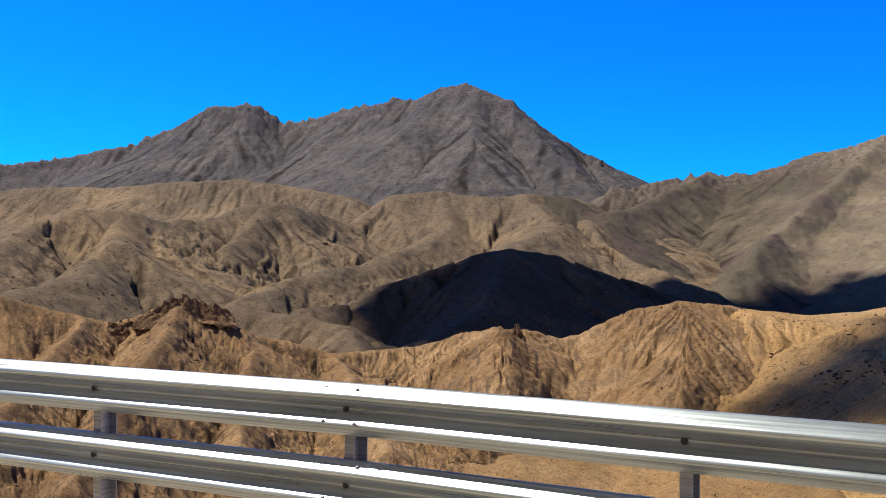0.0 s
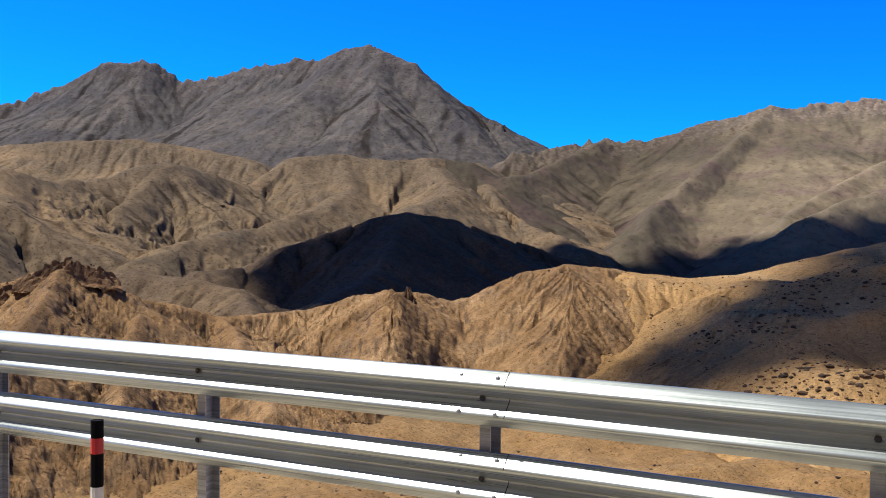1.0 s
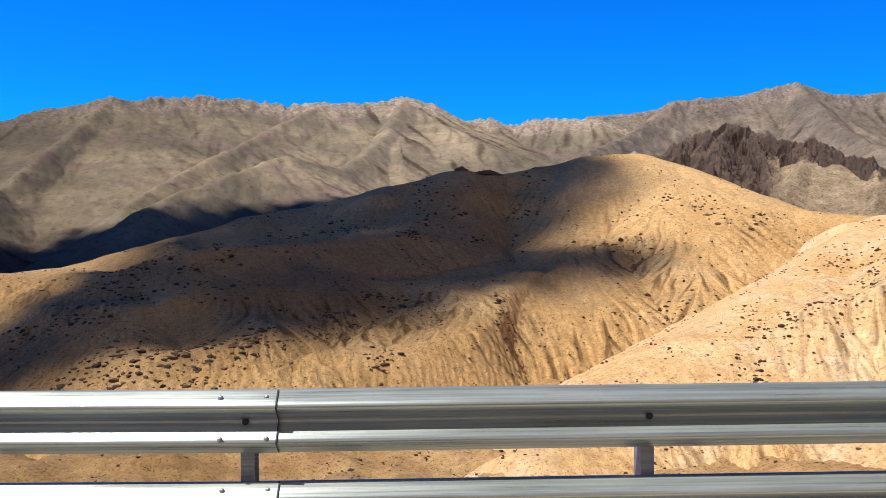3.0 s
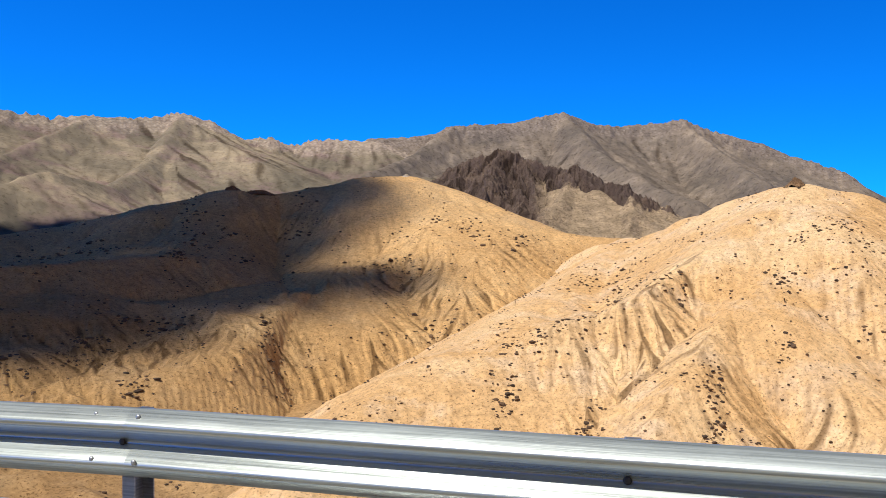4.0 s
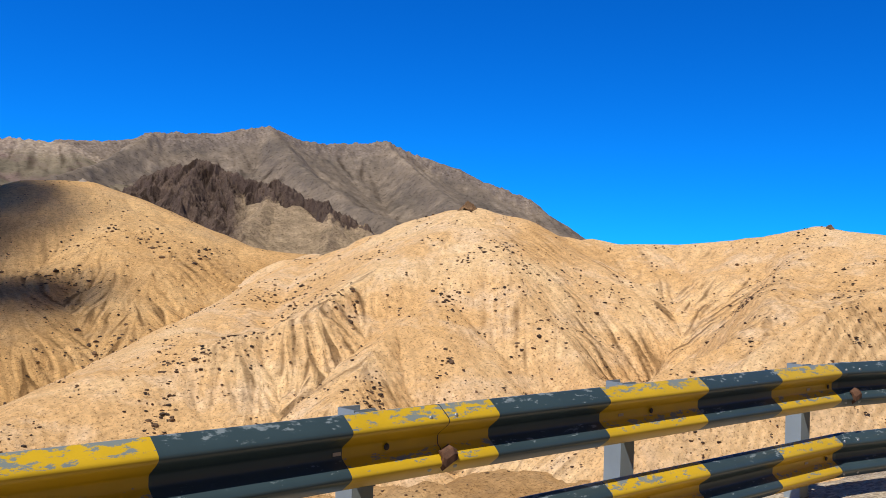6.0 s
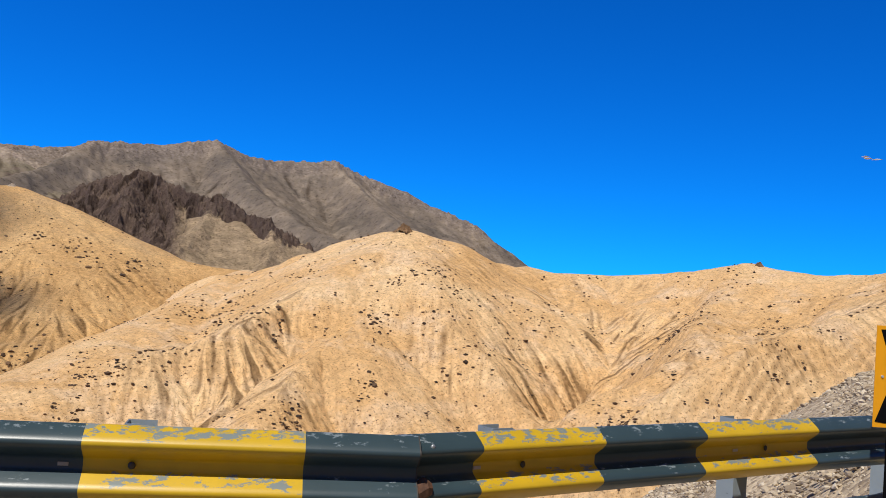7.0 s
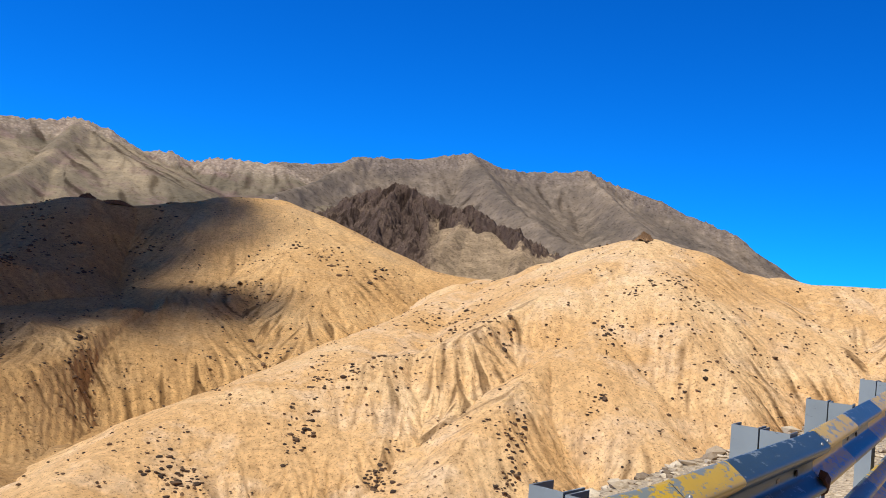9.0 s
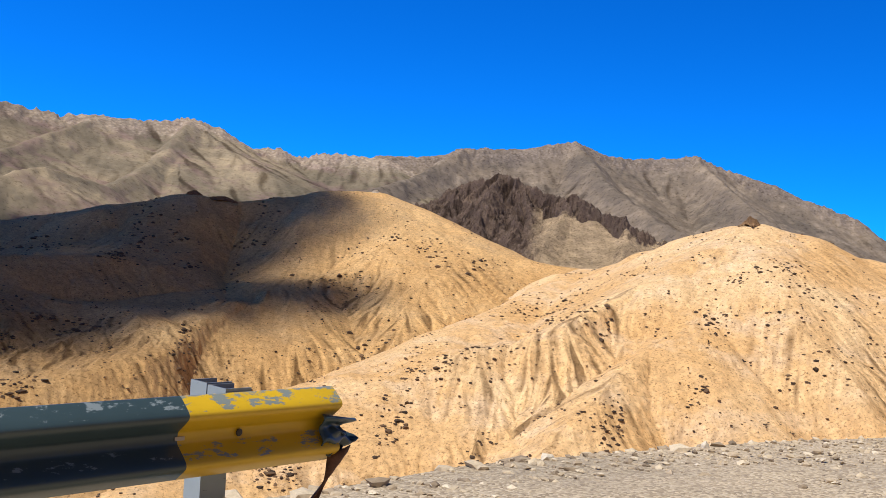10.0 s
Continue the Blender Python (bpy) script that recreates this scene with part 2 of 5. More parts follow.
FOLDS_A = [("spur", [(-2078, 3061, 708), (-1924, 2889, 555), (-1815, 2743, 459), (-1630, 2510, 309)]), ("spur", [(-2237, 3067, 694), (-2146, 2823, 553), (-2095, 2606, 443), (-2086, 2442, 354)]),
           ("spur", [(-2633, 3050, 657), (-2646, 2923, 569), (-2599, 2707, 441)]), ("spur", [(-3162, 2954, 704), (-3099, 2830, 602), (-2984, 2574, 450)]),
           ("spur", [(-1792, 2992, 542), (-1594, 2871, 419), (-1392, 2751, 291)]), ("gully", [(-2357, 3075, 645), (-2226, 2821, 477), (-2200, 2624, 379), (-2280, 2457, 293)]),
           ("gully", [(-2104, 3009, 635), (-1968, 2719, 415), (-1841, 2404, 249)]), ("gully", [(-1899, 2974, 548), (-1688, 2799, 360), (-1501, 2592, 225)]),
           ("gully", [(-3039, 2990, 591), (-2889, 2745, 423), (-2806, 2576, 330)]), ("gully", [(-2797, 3019, 587), (-2796, 2847, 433), (-2687, 2627, 333)]),
           ("gully", [(-1575, 3048, 378), (-1413, 2878, 261), (-1340, 2812, 216)]), ("gully", [(-3308, 2807, 642), (-3249, 2636, 482), (-3188, 2473, 391)])]
B0 = [(-1005, 2124, 179), (-966, 2197, 187), (-918, 2272, 207), (-857, 2348, 229), (-762, 2413, 231), (-674, 2449, 255), (-655, 2464, 270), (-516, 2507, 300), (-480, 2555, 319), (-444, 2613, 318), (-252, 2738, 346), (-140, 2796, 345), (-40, 2820, 336), (79, 2849, 348), (236, 2890, 351), (339, 2930, 377), (413, 2921, 358), (473, 2912, 329), (524, 2893, 299), (591, 2890, 311), (649, 2878, 284), (746, 2854, 293), (717, 2861, 301), (815, 2835, 304), (914, 2805, 304), (1059, 2700, 235)]
B1 = [(-480, 2555, 319), (-505, 2193, 181), (-530, 1825, 75), (-506, 1518, -1)]
B2 = [(79, 2849, 348), (-120, 2397, 197), (-219, 1988, 105), (-286, 1676, 28)]
B3 = [(339, 2930, 377), (218, 2490, 205), (96, 2098, 110), (-28, 1950, 132), (-151, 1743, 71), (-243, 1531, 17)]
B4 = [(-857, 2348, 229), (-847, 1867, 117), (-846, 1701, 98), (-919, 1720, 135), (-1014, 1701, 143)]
LINES_B = [B0, B1, B2, B3, B4]
FOLDS_B = [("gully", [(-785, 2021, 102), (-699, 1895, 37), (-589, 1707, -9), (-488, 1497, -31)]), ("gully", [(-732, 2254, 159), (-592, 1957, 66), (-479, 1715, 7), (-446, 1630, -19)]),
           ("gully", [(-454, 2141, 142), (-462, 1952, 70), (-472, 1810, 26), (-458, 1660, -17)])]
C0 = [(738, 2805, 249), (904, 2861, 316), (1046, 2865, 328), (1131, 2886, 344), (1219, 2905, 376), (1343, 2905, 386), (1452, 2908, 400), (1638, 2922, 444), (1750, 2915, 407), (1863, 2904, 401), (1977, 2888, 416), (2099, 2863, 426), (2220, 2834, 391), (2348, 2729, 340), (2454, 2634, 278), (2540, 2551, 238), (2588, 2503, 175), (2621, 2468, 112), (2723, 2355, -60)]
C1 = [(1638, 2922, 444), (1525, 2467, 251), (1429, 2052, 133), (1392, 1831, 88)]
C2 = [(1219, 2905, 376), (961, 2630, 243), (749, 2385, 172)]
C3 = [(2099, 2863, 426), (1956, 2405, 244), (1841, 2109, 153)]
LINES_C = [C0, C1, C2, C3]
FOLDS_C = [("gully", [(1790, 2921, 420), (1872, 2826, 334), (1906, 2646, 232), (1891, 2522, 192)]), ("gully", [(1258, 2879, 363), (1353, 2807, 297), (1438, 2633, 212), (1388, 2188, 108)]),
           ("gully", [(2206, 2836, 400), (2268, 2695, 283), (2319, 2555, 204)])]
D0 = [(743, 2018, 110), (777, 1983, 128), (803, 1962, 149), (846, 1933, 169), (911, 1892, 192), (938, 1834, 177), (963, 1776, 146), (996, 1711, 145), (1031, 1655, 117), (1054, 1605, 103), (1081, 1563, 73), (1106, 1521, 48), (1129, 1478, 22)]
D1 = [(911, 1892, 192), (826, 1767, 124), (754, 1635, 60)]
D2 = [(996, 1711, 145), (913, 1609, 84), (804, 1498, 36)]
D3 = [(1054, 1605, 103), (998, 1498, 54), (935, 1420, 15)]
LINES_D = [D0, D1, D2, D3]
E0 = [(-1126, 543, 15), (-1137, 630, 26), (-1161, 689, 50), (-1178, 757, 72), (-1184, 838, 74), (-1188, 916, 63), (-1216, 1040, 78), (-1227, 1177, 107), (-1204, 1270, 93), (-1191, 1349, 78), (-1219, 1522, 138), (-1174, 1619, 153), (-1058, 1638, 133), (-1014, 1701, 143), (-954, 1814, 139)]
E1 = [(-2352, 1108, 164), (-2268, 1271, 174), (-2160, 1356, 186), (-2046, 1437, 182), (-1942, 1493, 197), (-1820, 1641, 208), (-1687, 1707, 190), (-1518, 1728, 157)]
E2 = [(-1174, 1619, 153), (-1012, 1428, 67), (-957, 1219, 24), (-909, 998, -4), (-860, 837, -24), (-823, 730, -51)]
E3 = [(-1014, 1701, 143), (-802, 1442, 65), (-751, 1182, 22), (-752, 999, -10), (-734, 820, -48)]
E4 = [(-954, 1814, 139), (-759, 1521, 47), (-610, 1370, -2), (-495, 1256, -32)]
E5 = [(-1227, 1177, 107), (-1087, 960, 29), (-974, 783, -11), (-908, 621, -40)]
E6 = [(-1184, 838, 74), (-1027, 713, 24), (-927, 593, -16), (-854, 481, -29)]
E7 = [(-1161, 689, 50), (-973, 513, -4)]
LINES_E = [E0, E1, E2, E3, E4, E5, E6, E7]
FOLDS_E = [("gully", [(-1240, 1030, 58), (-1160, 963, 40), (-1035, 880, -6)]), ("gully", [(-1170, 890, 44), (-1117, 855, 29), (-1025, 787, 1)]),
           ("gully", [(-1120, 1065, 43), (-1071, 1015, 6), (-981, 912, -21)]), ("gully", [(-1108, 997, 36), (-1043, 924, 2), (-1000, 880, -14)]),
           ("gully", [(-1300, 1480, 90), (-1200, 1310, 64), (-1130, 1235, 42), (-1068, 1117, 26), (-1064, 1050, 7)]), ("gully", [(-1015, 1161, 17), (-974, 1105, -10), (-859, 986, -36)]),
           ("gully", [(-859, 880, -24), (-850, 865, -40), (-830, 840, -52)]), ("gully", [(-1046, 1608, 119), (-1000, 1479, 52), (-938, 1392, 24)]),
           ("gully", [(-978, 1667, 126), (-930, 1557, 81), (-832, 1436, 44)]), ("gully", [(-1042, 683, 8), (-957, 666, -18), (-930, 655, -37)]),
           ("gully", [(-1135, 696, 29), (-1040, 616, 0), (-987, 564, -18)]), ("gully", [(-952, 1250, 22), (-920, 1231, -6), (-850, 1120, -24)]),
           ("gully", [(-880, 1720, 104), (-814, 1624, 59), (-733, 1549, 16), (-609, 1362, -19), (-553, 1305, -38)]), ("gully", [(-783, 1737, 51), (-743, 1620, 16), (-640, 1420, -15)])]
F0 = [(-702, 712, -48), (-701, 782, -46), (-687, 833, -23), (-670, 885, -9), (-643, 941, 10), (-615, 972, 19), (-578, 1018, 11), (-542, 1070, -9), (-479, 1133, -37)]
F1 = [(-615, 972, 19), (-530, 789, -41), (-499, 651, -64)]
F2 = [(-709, 632, -43), (-637, 636, -49), (-581, 634, -55), (-518, 583, -70)]
LINES_F = [F0, F1, F2]
G0 = [(-588, 252, -2), (-546, 294, -18), (-537, 310, -24), (-518, 331, -32), (-508, 347, -36), (-497, 363, -28), (-487, 375, -24), (-478, 392, -28), (-477, 403, -37), (-470, 420, -45), (-459, 439, -50), (-441, 464, -59), (-431, 480, -58), (-417, 499, -57), (-396, 522, -52), (-382, 536, -47), (-370, 547, -44), (-355, 566, -45), (-347, 579, -48), (-339, 589, -52), (-322, 604, -43), (-300, 621, -32), (-275, 638, -26), (-255, 657, -27), (-230, 693, -33), (-204, 732, -37), (-163, 783, -33)]
G1 = [(-487, 375, -24), (-421, 305, -44), (-367, 243, -60), (-318, 190, -76)]
G2 = [(-441, 464, -59), (-350, 384, -69), (-283, 324, -82)]
G5 = [(-518, 331, -32), (-419, 234, -53), (-359, 176, -67)]
G6 = [(-468, 421, -45), (-393, 340, -62), (-321, 270, -78)]
LINES_G = [G0, G1, G2, G5, G6]
FOLDS_G = [("spur", [(-370, 547, -44), (-335, 506, -42), (-308, 463, -58), (-285, 420, -75), (-265, 378, -92)]),
           ("spur", [(-272, 638, -26), (-258, 616, -28), (-240, 572, -53), (-229, 540, -65), (-215, 495, -82), (-205, 440, -97)]),
           ("gully", [(-331, 597, -50), (-312, 572, -54), (-296, 548, -63), (-288, 510, -78), (-281, 465, -95)]),
           ("gully", [(-405, 505, -58), (-372, 470, -66), (-345, 430, -77), (-320, 390, -90)]),
           ("gully", [(-186, 639, -46), (-205, 612, -56), (-201, 584, -69), (-206, 545, -79), (-217, 500, -90)])]
H0 = [(-239, 679, -31), (-207, 710, -37), (-174, 750, -34), (-135, 789, -24), (-91, 825, -12), (-33, 859, 5), (35, 889, 18), (95, 900, 33), (150, 908, 45), (161, 913, 49), (179, 913, 45), (206, 912, 45), (251, 916, 53), (300, 917, 64), (344, 923, 67)]
H1 = [(345, 923, 67), (368, 898, 55), (398, 852, 35), (425, 805, 16), (449, 769, 6), (466, 746, 3), (490, 707, 0), (517, 675, 3)]
LINES_H = [H0, H1]
FOLDS_H = [("spur", [(-165, 690, -36), (-117, 639, -30), (-56, 646, -17), (10, 690, -14), (88, 736, -10), (135, 765, -14)]),
           ("spur", [(-165, 540, -70), (-120, 500, -72), (-71, 479, -65), (-35, 500, -64), (0, 530, -60)]), ("spur", [(-68, 430, -76), (-66, 385, -95)]),
           ("spur", [(-150, 590, -50), (-90, 565, -45), (-30, 590, -40), (30, 620, -38)]),
           ("spur", [(344, 915, 64), (330, 860, 45), (300, 805, 12), (262, 765, -14), (225, 735, -22), (178, 668, -36), (129, 571, -54), (103, 530, -63), (60, 496, -69), (25, 476, -73), (-12, 432, -84), (-40, 390, -100)]),
           ("spur", [(398, 852, 35), (382, 815, 26), (340, 800, 22), (300, 768, 2), (266, 722, -22), (228, 660, -41), (202, 610, -58), (180, 560, -86), (165, 525, -110)]),
           ("spur", [(420, 790, 16), (372, 745, 2), (330, 690, -20), (300, 640, -42), (285, 600, -58)]),
           ("gully", [(-186, 639, -46), (-205, 612, -56), (-201, 584, -69), (-206, 545, -79), (-217, 500, -90)]),
           ("gully", [(70, 600, -52), (30, 540, -63), (-5, 483, -71), (-27, 453, -79), (-55, 410, -93)], 1.0),
           ("gully", [(208, 905, 38), (195, 850, 4), (180, 790, -22), (172, 740, -30), (110, 690, -36), (60, 660, -42)], 0.25),
           ("gully", [(190, 690, -38), (165, 640, -48), (148, 600, -62), (134, 565, -80), (140, 542, -100), (146, 528, -118)], 0.6),
           ("gully", [(275, 715, -28), (255, 685, -36), (249, 643, -49), (252, 604, -64), (240, 570, -80)], 0.8),
           ("gully", [(450, 735, -12), (400, 700, -24), (335, 640, -44), (275, 575, -66), (215, 555, -88), (160, 525, -115)], 1.1)]

I0 = [(449, 698, -4), (463, 665, 0), (467, 637, 8), (474, 600, 19), (485, 565, 31), (497, 534, 38), (504, 521, 40), (526, 506, 34), (563, 488, 21), (588, 474, 16), (618, 451, 15)]
I1 = [(596, 488, 20), (613, 474, 16), (643, 442, 17), (662, 403, 21), (670, 370, 27), (678, 343, 32), (678, 321, 28), (680, 293, 25), (683, 257, 27), (688, 213, 35), (703, 157, 48)]
I2 = [(455, 670, 2), (363, 587, -21), (289, 531, -38), (224, 480, -54), (164, 435, -67), (117, 388, -82), (95, 358, -90)]
LINES_I = [I0, I1, I2]
FOLDS_I = [("spur", [(439, 494, 19), (385, 461, -2), (331, 439, -18), (300, 426, -29), (268, 425, -40), (237, 425, -51), (221, 423, -56), (193, 411, -65), (164, 392, -78), (144, 375, -86)]),
           ("spur", [(446, 476, 18), (403, 436, -9), (362, 408, -29), (323, 383, -41), (292, 361, -55), (265, 346, -68), (243, 336, -81), (223, 322, -93)]),
           ("spur", [(382, 405, -25), (356, 368, -46), (342, 337, -65), (338, 317, -79), (325, 294, -93)]),
           ("spur", [(490, 502, 32), (438, 429, 7), (423, 390, -19), (420, 354, -39), (412, 327, -57), (405, 310, -74), (384, 283, -91)]),
           ("spur", [(560, 488, 20), (530, 430, 0), (495, 385, -22), (470, 362, -44)]),
           ("spur", [(678, 343, 32), (612, 322, 12), (552, 300, -6), (507, 280, -12), (465, 262, -27), (425, 264, -42), (402, 276, -53), (375, 272, -70)]),
           ("spur", [(690, 205, 37), (570, 200, 8), (470, 197, -7), (420, 205, -17), (388, 214, -36), (365, 228, -55), (340, 240, -75)]),
           ("gully", [(395, 440, -7), (378, 428, -16), (352, 423, -33), (328, 410, -42), (288, 386, -58), (265, 375, -68), (246, 367, -77), (229, 355, -85), (207, 341, -95)], 1.0, 0.1),
           ("gully", [(372, 458, -4), (355, 448, -16), (340, 439, -28), (329, 416, -39)], 0.6),
           ("gully", [(344, 403, -32), (325, 376, -48), (316, 359, -59), (319, 347, -75), (322, 337, -86), (310, 314, -98)], 0.45),
           ("gully", [(390, 411, -20), (387, 386, -39), (389, 363, -51), (395, 345, -63), (400, 333, -79), (399, 313, -93)], 0.4),
           ("gully", [(610, 420, 2), (575, 378, -12), (549, 352, -27), (525, 343, -40), (500, 343, -52), (475, 338, -68), (440, 322, -82)], 0.7),
           ("gully", [(625, 350, 8), (590, 340, -8), (549, 345, -26)], 0.5),
           ("gully", [(545, 420, -6), (530, 380, -22), (512, 350, -42)], 0.5),
           ("gully", [(640, 262, 14), (560, 240, -10), (500, 230, -22), (440, 234, -38), (400, 245, -54)], 0.4)]

# ---------------------------------------------------------------- materials
def nodes_of(name):
    m = bpy.data.materials.new(name)
    m.use_nodes = True
    nt = m.node_tree
    return m, nt, nt.nodes["Principled BSDF"], nt.nodes.new("ShaderNodeTexCoord").outputs["Object"]


def put(nt, kind, ins=(), operation=None, data_type=None, blend_type=None, attribute_name=None, feature=None):
    n = nt.nodes.new(kind)
    if operation:
        n.operation = operation
    if data_type:
        n.data_type = data_type
    if blend_type:
        n.blend_type = blend_type
    if attribute_name:
        n.attribute_name = attribute_name
    if feature:
        n.feature = feature
    for k, v in dict(ins).items():
        if hasattr(v, "is_linked"):
            nt.links.new(v, n.inputs[k])
        else:
            n.inputs[k].default_value = v
    return n


def noise_tex(nt, at, scale, detail=6, rough=0.6, stretch=None, distort=0.0):
    if stretch:
        at = put(nt, "ShaderNodeMapping", {"Vector": at, "Scale": stretch}).outputs[0]
    return put(nt, "ShaderNodeTexNoise", {"Vector": at, "Scale": scale, "Detail": detail, "Roughness": rough, "Distortion": distort}).outputs[0]


def ramp(nt, fac, stops):
    n = put(nt, "ShaderNodeValToRGB", {"Fac": fac})
    e = n.color_ramp.elements
    while len(e) < len(stops):
        e.new(0.5)
    for el, (p, c) in zip(e, stops):
        el.position, el.color = p, (*c, 1)
    return n.outputs[0]


def mix(nt, fac, a, b, mode="MIX"):
    n = put(nt, "ShaderNodeMix", data_type="RGBA", blend_type=mode)
    for i, v in ((0, fac), (6, a), (7, b)):
        if hasattr(v, "is_linked"):
            nt.links.new(v, n.inputs[i])
        else:
            n.inputs[i].default_value = v if i == 0 else (*v, 1)
    return n.outputs[2]


def earth(name, low, mid, high, patch, patch_col, rock_col, grain, bump, streak=4.0, steep=(0.55, 0.8), rock_amount=0.6, stratum=None, crest=None, mottle=1.0, pales=None):
    """Dry ground: three tones over a wide field, patches of another tone, bare rock where it is steep, runnels that follow
    the fall of the slope, fine grain. stratum: (way, bearing, colour) of paler scree that far below the crest, beyond a bearing;
    crest: (metres, colour) of broken rock laid bare along the ridge."""
    m, nt, bsdf, at = nodes_of(name)
    flow = put(nt, "ShaderNodeAttribute", attribute_name="flow").outputs["Vector"]
    wide = noise_tex(nt, at, 1 / patch, 5, 0.55, distort=0.4)
    fine = noise_tex(nt, at, 1 / grain, 9, 0.78)
    parts = put(nt, "ShaderNodeSeparateXYZ", {0: flow})
    run = put(nt, "ShaderNodeMath", {0: put(nt, "ShaderNodeMath", {0: parts.outputs[0], 1: 0.07}, operation="MULTIPLY").outputs[0], 1: 0.5}, operation="ADD").outputs[0]
    run = put(nt, "ShaderNodeMath", {0: put(nt, "ShaderNodeMath", {0: parts.outputs[1], 1: 0.1}, operation="MULTIPLY").outputs[0], 1: run}, operation="ADD").outputs[0]
    col = ramp(nt, wide, [(0.3, low), (0.5, mid), (0.68, high)])
    spots = ramp(nt, noise_tex(nt, at, 2.7 / patch, 7, 0.65), [(0.5, (0, 0, 0)), (0.66, (1, 1, 1))])
    col = mix(nt, put(nt, "ShaderNodeMath", {0: spots, 1: 0.55}, operation="MULTIPLY").outputs[0], col, patch_col)
    if stratum:
        place = put(nt, "ShaderNodeSeparateXYZ", {0: at}).outputs
        side = put(nt, "ShaderNodeMath", {0: place[0], 1: put(nt, "ShaderNodeMath", {0: place[1], 1: stratum[1]}, operation="MULTIPLY").outputs[0]}, operation="SUBTRACT").outputs[0]
        side = put(nt, "ShaderNodeMapRange", {"Value": side, "From Min": -15.0, "From Max": 25.0}).outputs[0]
        rag = put(nt, "ShaderNodeMath", {0: noise_tex(nt, at, 0.03, 6, 0.65), 1: 60.0}, operation="MULTIPLY").outputs[0]
        under = put(nt, "ShaderNodeMath", {0: parts.outputs[2], 1: rag}, operation="ADD").outputs[0]
        under = put(nt, "ShaderNodeMapRange", {"Value": under, "From Min": stratum[0] + 26.0, "From Max": stratum[0] + 34.0}).outputs[0]
        cream = ramp(nt, noise_tex(nt, at, 0.02, 6, 0.7), [(0.35, tuple(c * 0.62 for c in stratum[2])), (0.62, stratum[2])])
        col = mix(nt, put(nt, "ShaderNodeMath", {0: side, 1: under}, operation="MULTIPLY").outputs[0], col, cream)
    if crest:
        bare = put(nt, "ShaderNodeMath", {0: put(nt, "ShaderNodeMath", {0: parts.outputs[2], 1: 1 / crest[0]}, operation="MULTIPLY").outputs[0], 1: noise_tex(nt, at, 3.5 / crest[0], 6, 0.7)}, operation="SUBTRACT").outputs[0]
        bare = put(nt, "ShaderNodeMapRange", {"Value": bare, "From Min": -0.1, "From Max": 0.3, "To Min": 0.65, "To Max": 0.0}).outputs[0]
        blocky = put(nt, "ShaderNodeTexVoronoi", {"Vector": at, "Scale": 12 / crest[0]}, feature="F1").outputs["Distance"]
        col = mix(nt, bare, col, mix(nt, 1.0, crest[1], ramp(nt, blocky, [(0.1, (1.12, 1.12, 1.12)), (0.7, (0.62, 0.6, 0.6))]), "MULTIPLY"))
    up = put(nt, "ShaderNodeSeparateXYZ", {0: put(nt, "ShaderNodeNewGeometry").outputs["Normal"]}).outputs[2]
    broken = put(nt, "ShaderNodeMath", {0: up, 1: put(nt, "ShaderNodeMath", {0: fine, 1: 0.35}, operation="MULTIPLY").outputs[0]}, operation="ADD").outputs[0]
    rock = put(nt, "ShaderNodeMapRange", {"Value": broken, "From Min": steep[0] + 0.17, "From Max": steep[1] + 0.17, "To Min": rock_amount, "To Max": 0.0}).outputs[0]
    col = mix(nt, rock, col, rock_col)
    tint = ramp(nt, fine, [(0.3, (0.58, 0.57, 0.56)), (0.7, (1.3, 1.3, 1.3))])
    col = mix(nt, mottle, col, tint, "MULTIPLY")
    if pales:                                                               # (from, to, factor, factor): the colour pales eastwards
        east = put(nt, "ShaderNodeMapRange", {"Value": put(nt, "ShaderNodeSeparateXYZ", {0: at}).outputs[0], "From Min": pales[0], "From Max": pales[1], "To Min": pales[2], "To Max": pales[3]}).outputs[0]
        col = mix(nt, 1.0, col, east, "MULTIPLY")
    speck = noise_tex(nt, at, 3.2 / grain, 3, 0.6)
    col = mix(nt, mottle, col, ramp(nt, speck, [(0.34, (0.46, 0.42, 0.38)), (0.44, (1.0, 1.0, 1.0)), (0.7, (1.06, 1.06, 1.06))]), "MULTIPLY")
    # low runnels darkened, high ones paled: rill shading added to the colour
    col = mix(nt, 1.0, col, ramp(nt, run, [(0.32, (0.4, 0.37, 0.34)), (0.48, (1.0, 1.0, 1.0)), (0.66, (1.14, 1.14, 1.12))]), "MULTIPLY")
    nt.links.new(col, bsdf.inputs["Base Color"])
    bsdf.inputs["Roughness"].default_value = 0.95
    bsdf.inputs["Specular IOR Level"].default_value = 0.15
    b1 = put(nt, "ShaderNodeBump", {"Strength": 1.0, "Distance": bump, "Height": fine})
    b2 = put(nt, "ShaderNodeBump", {"Strength": 0.6, "Distance": streak, "Height": run, "Normal": b1.outputs[0]})
    nt.links.new(b2.outputs[0], bsdf.inputs["Normal"])
    return m


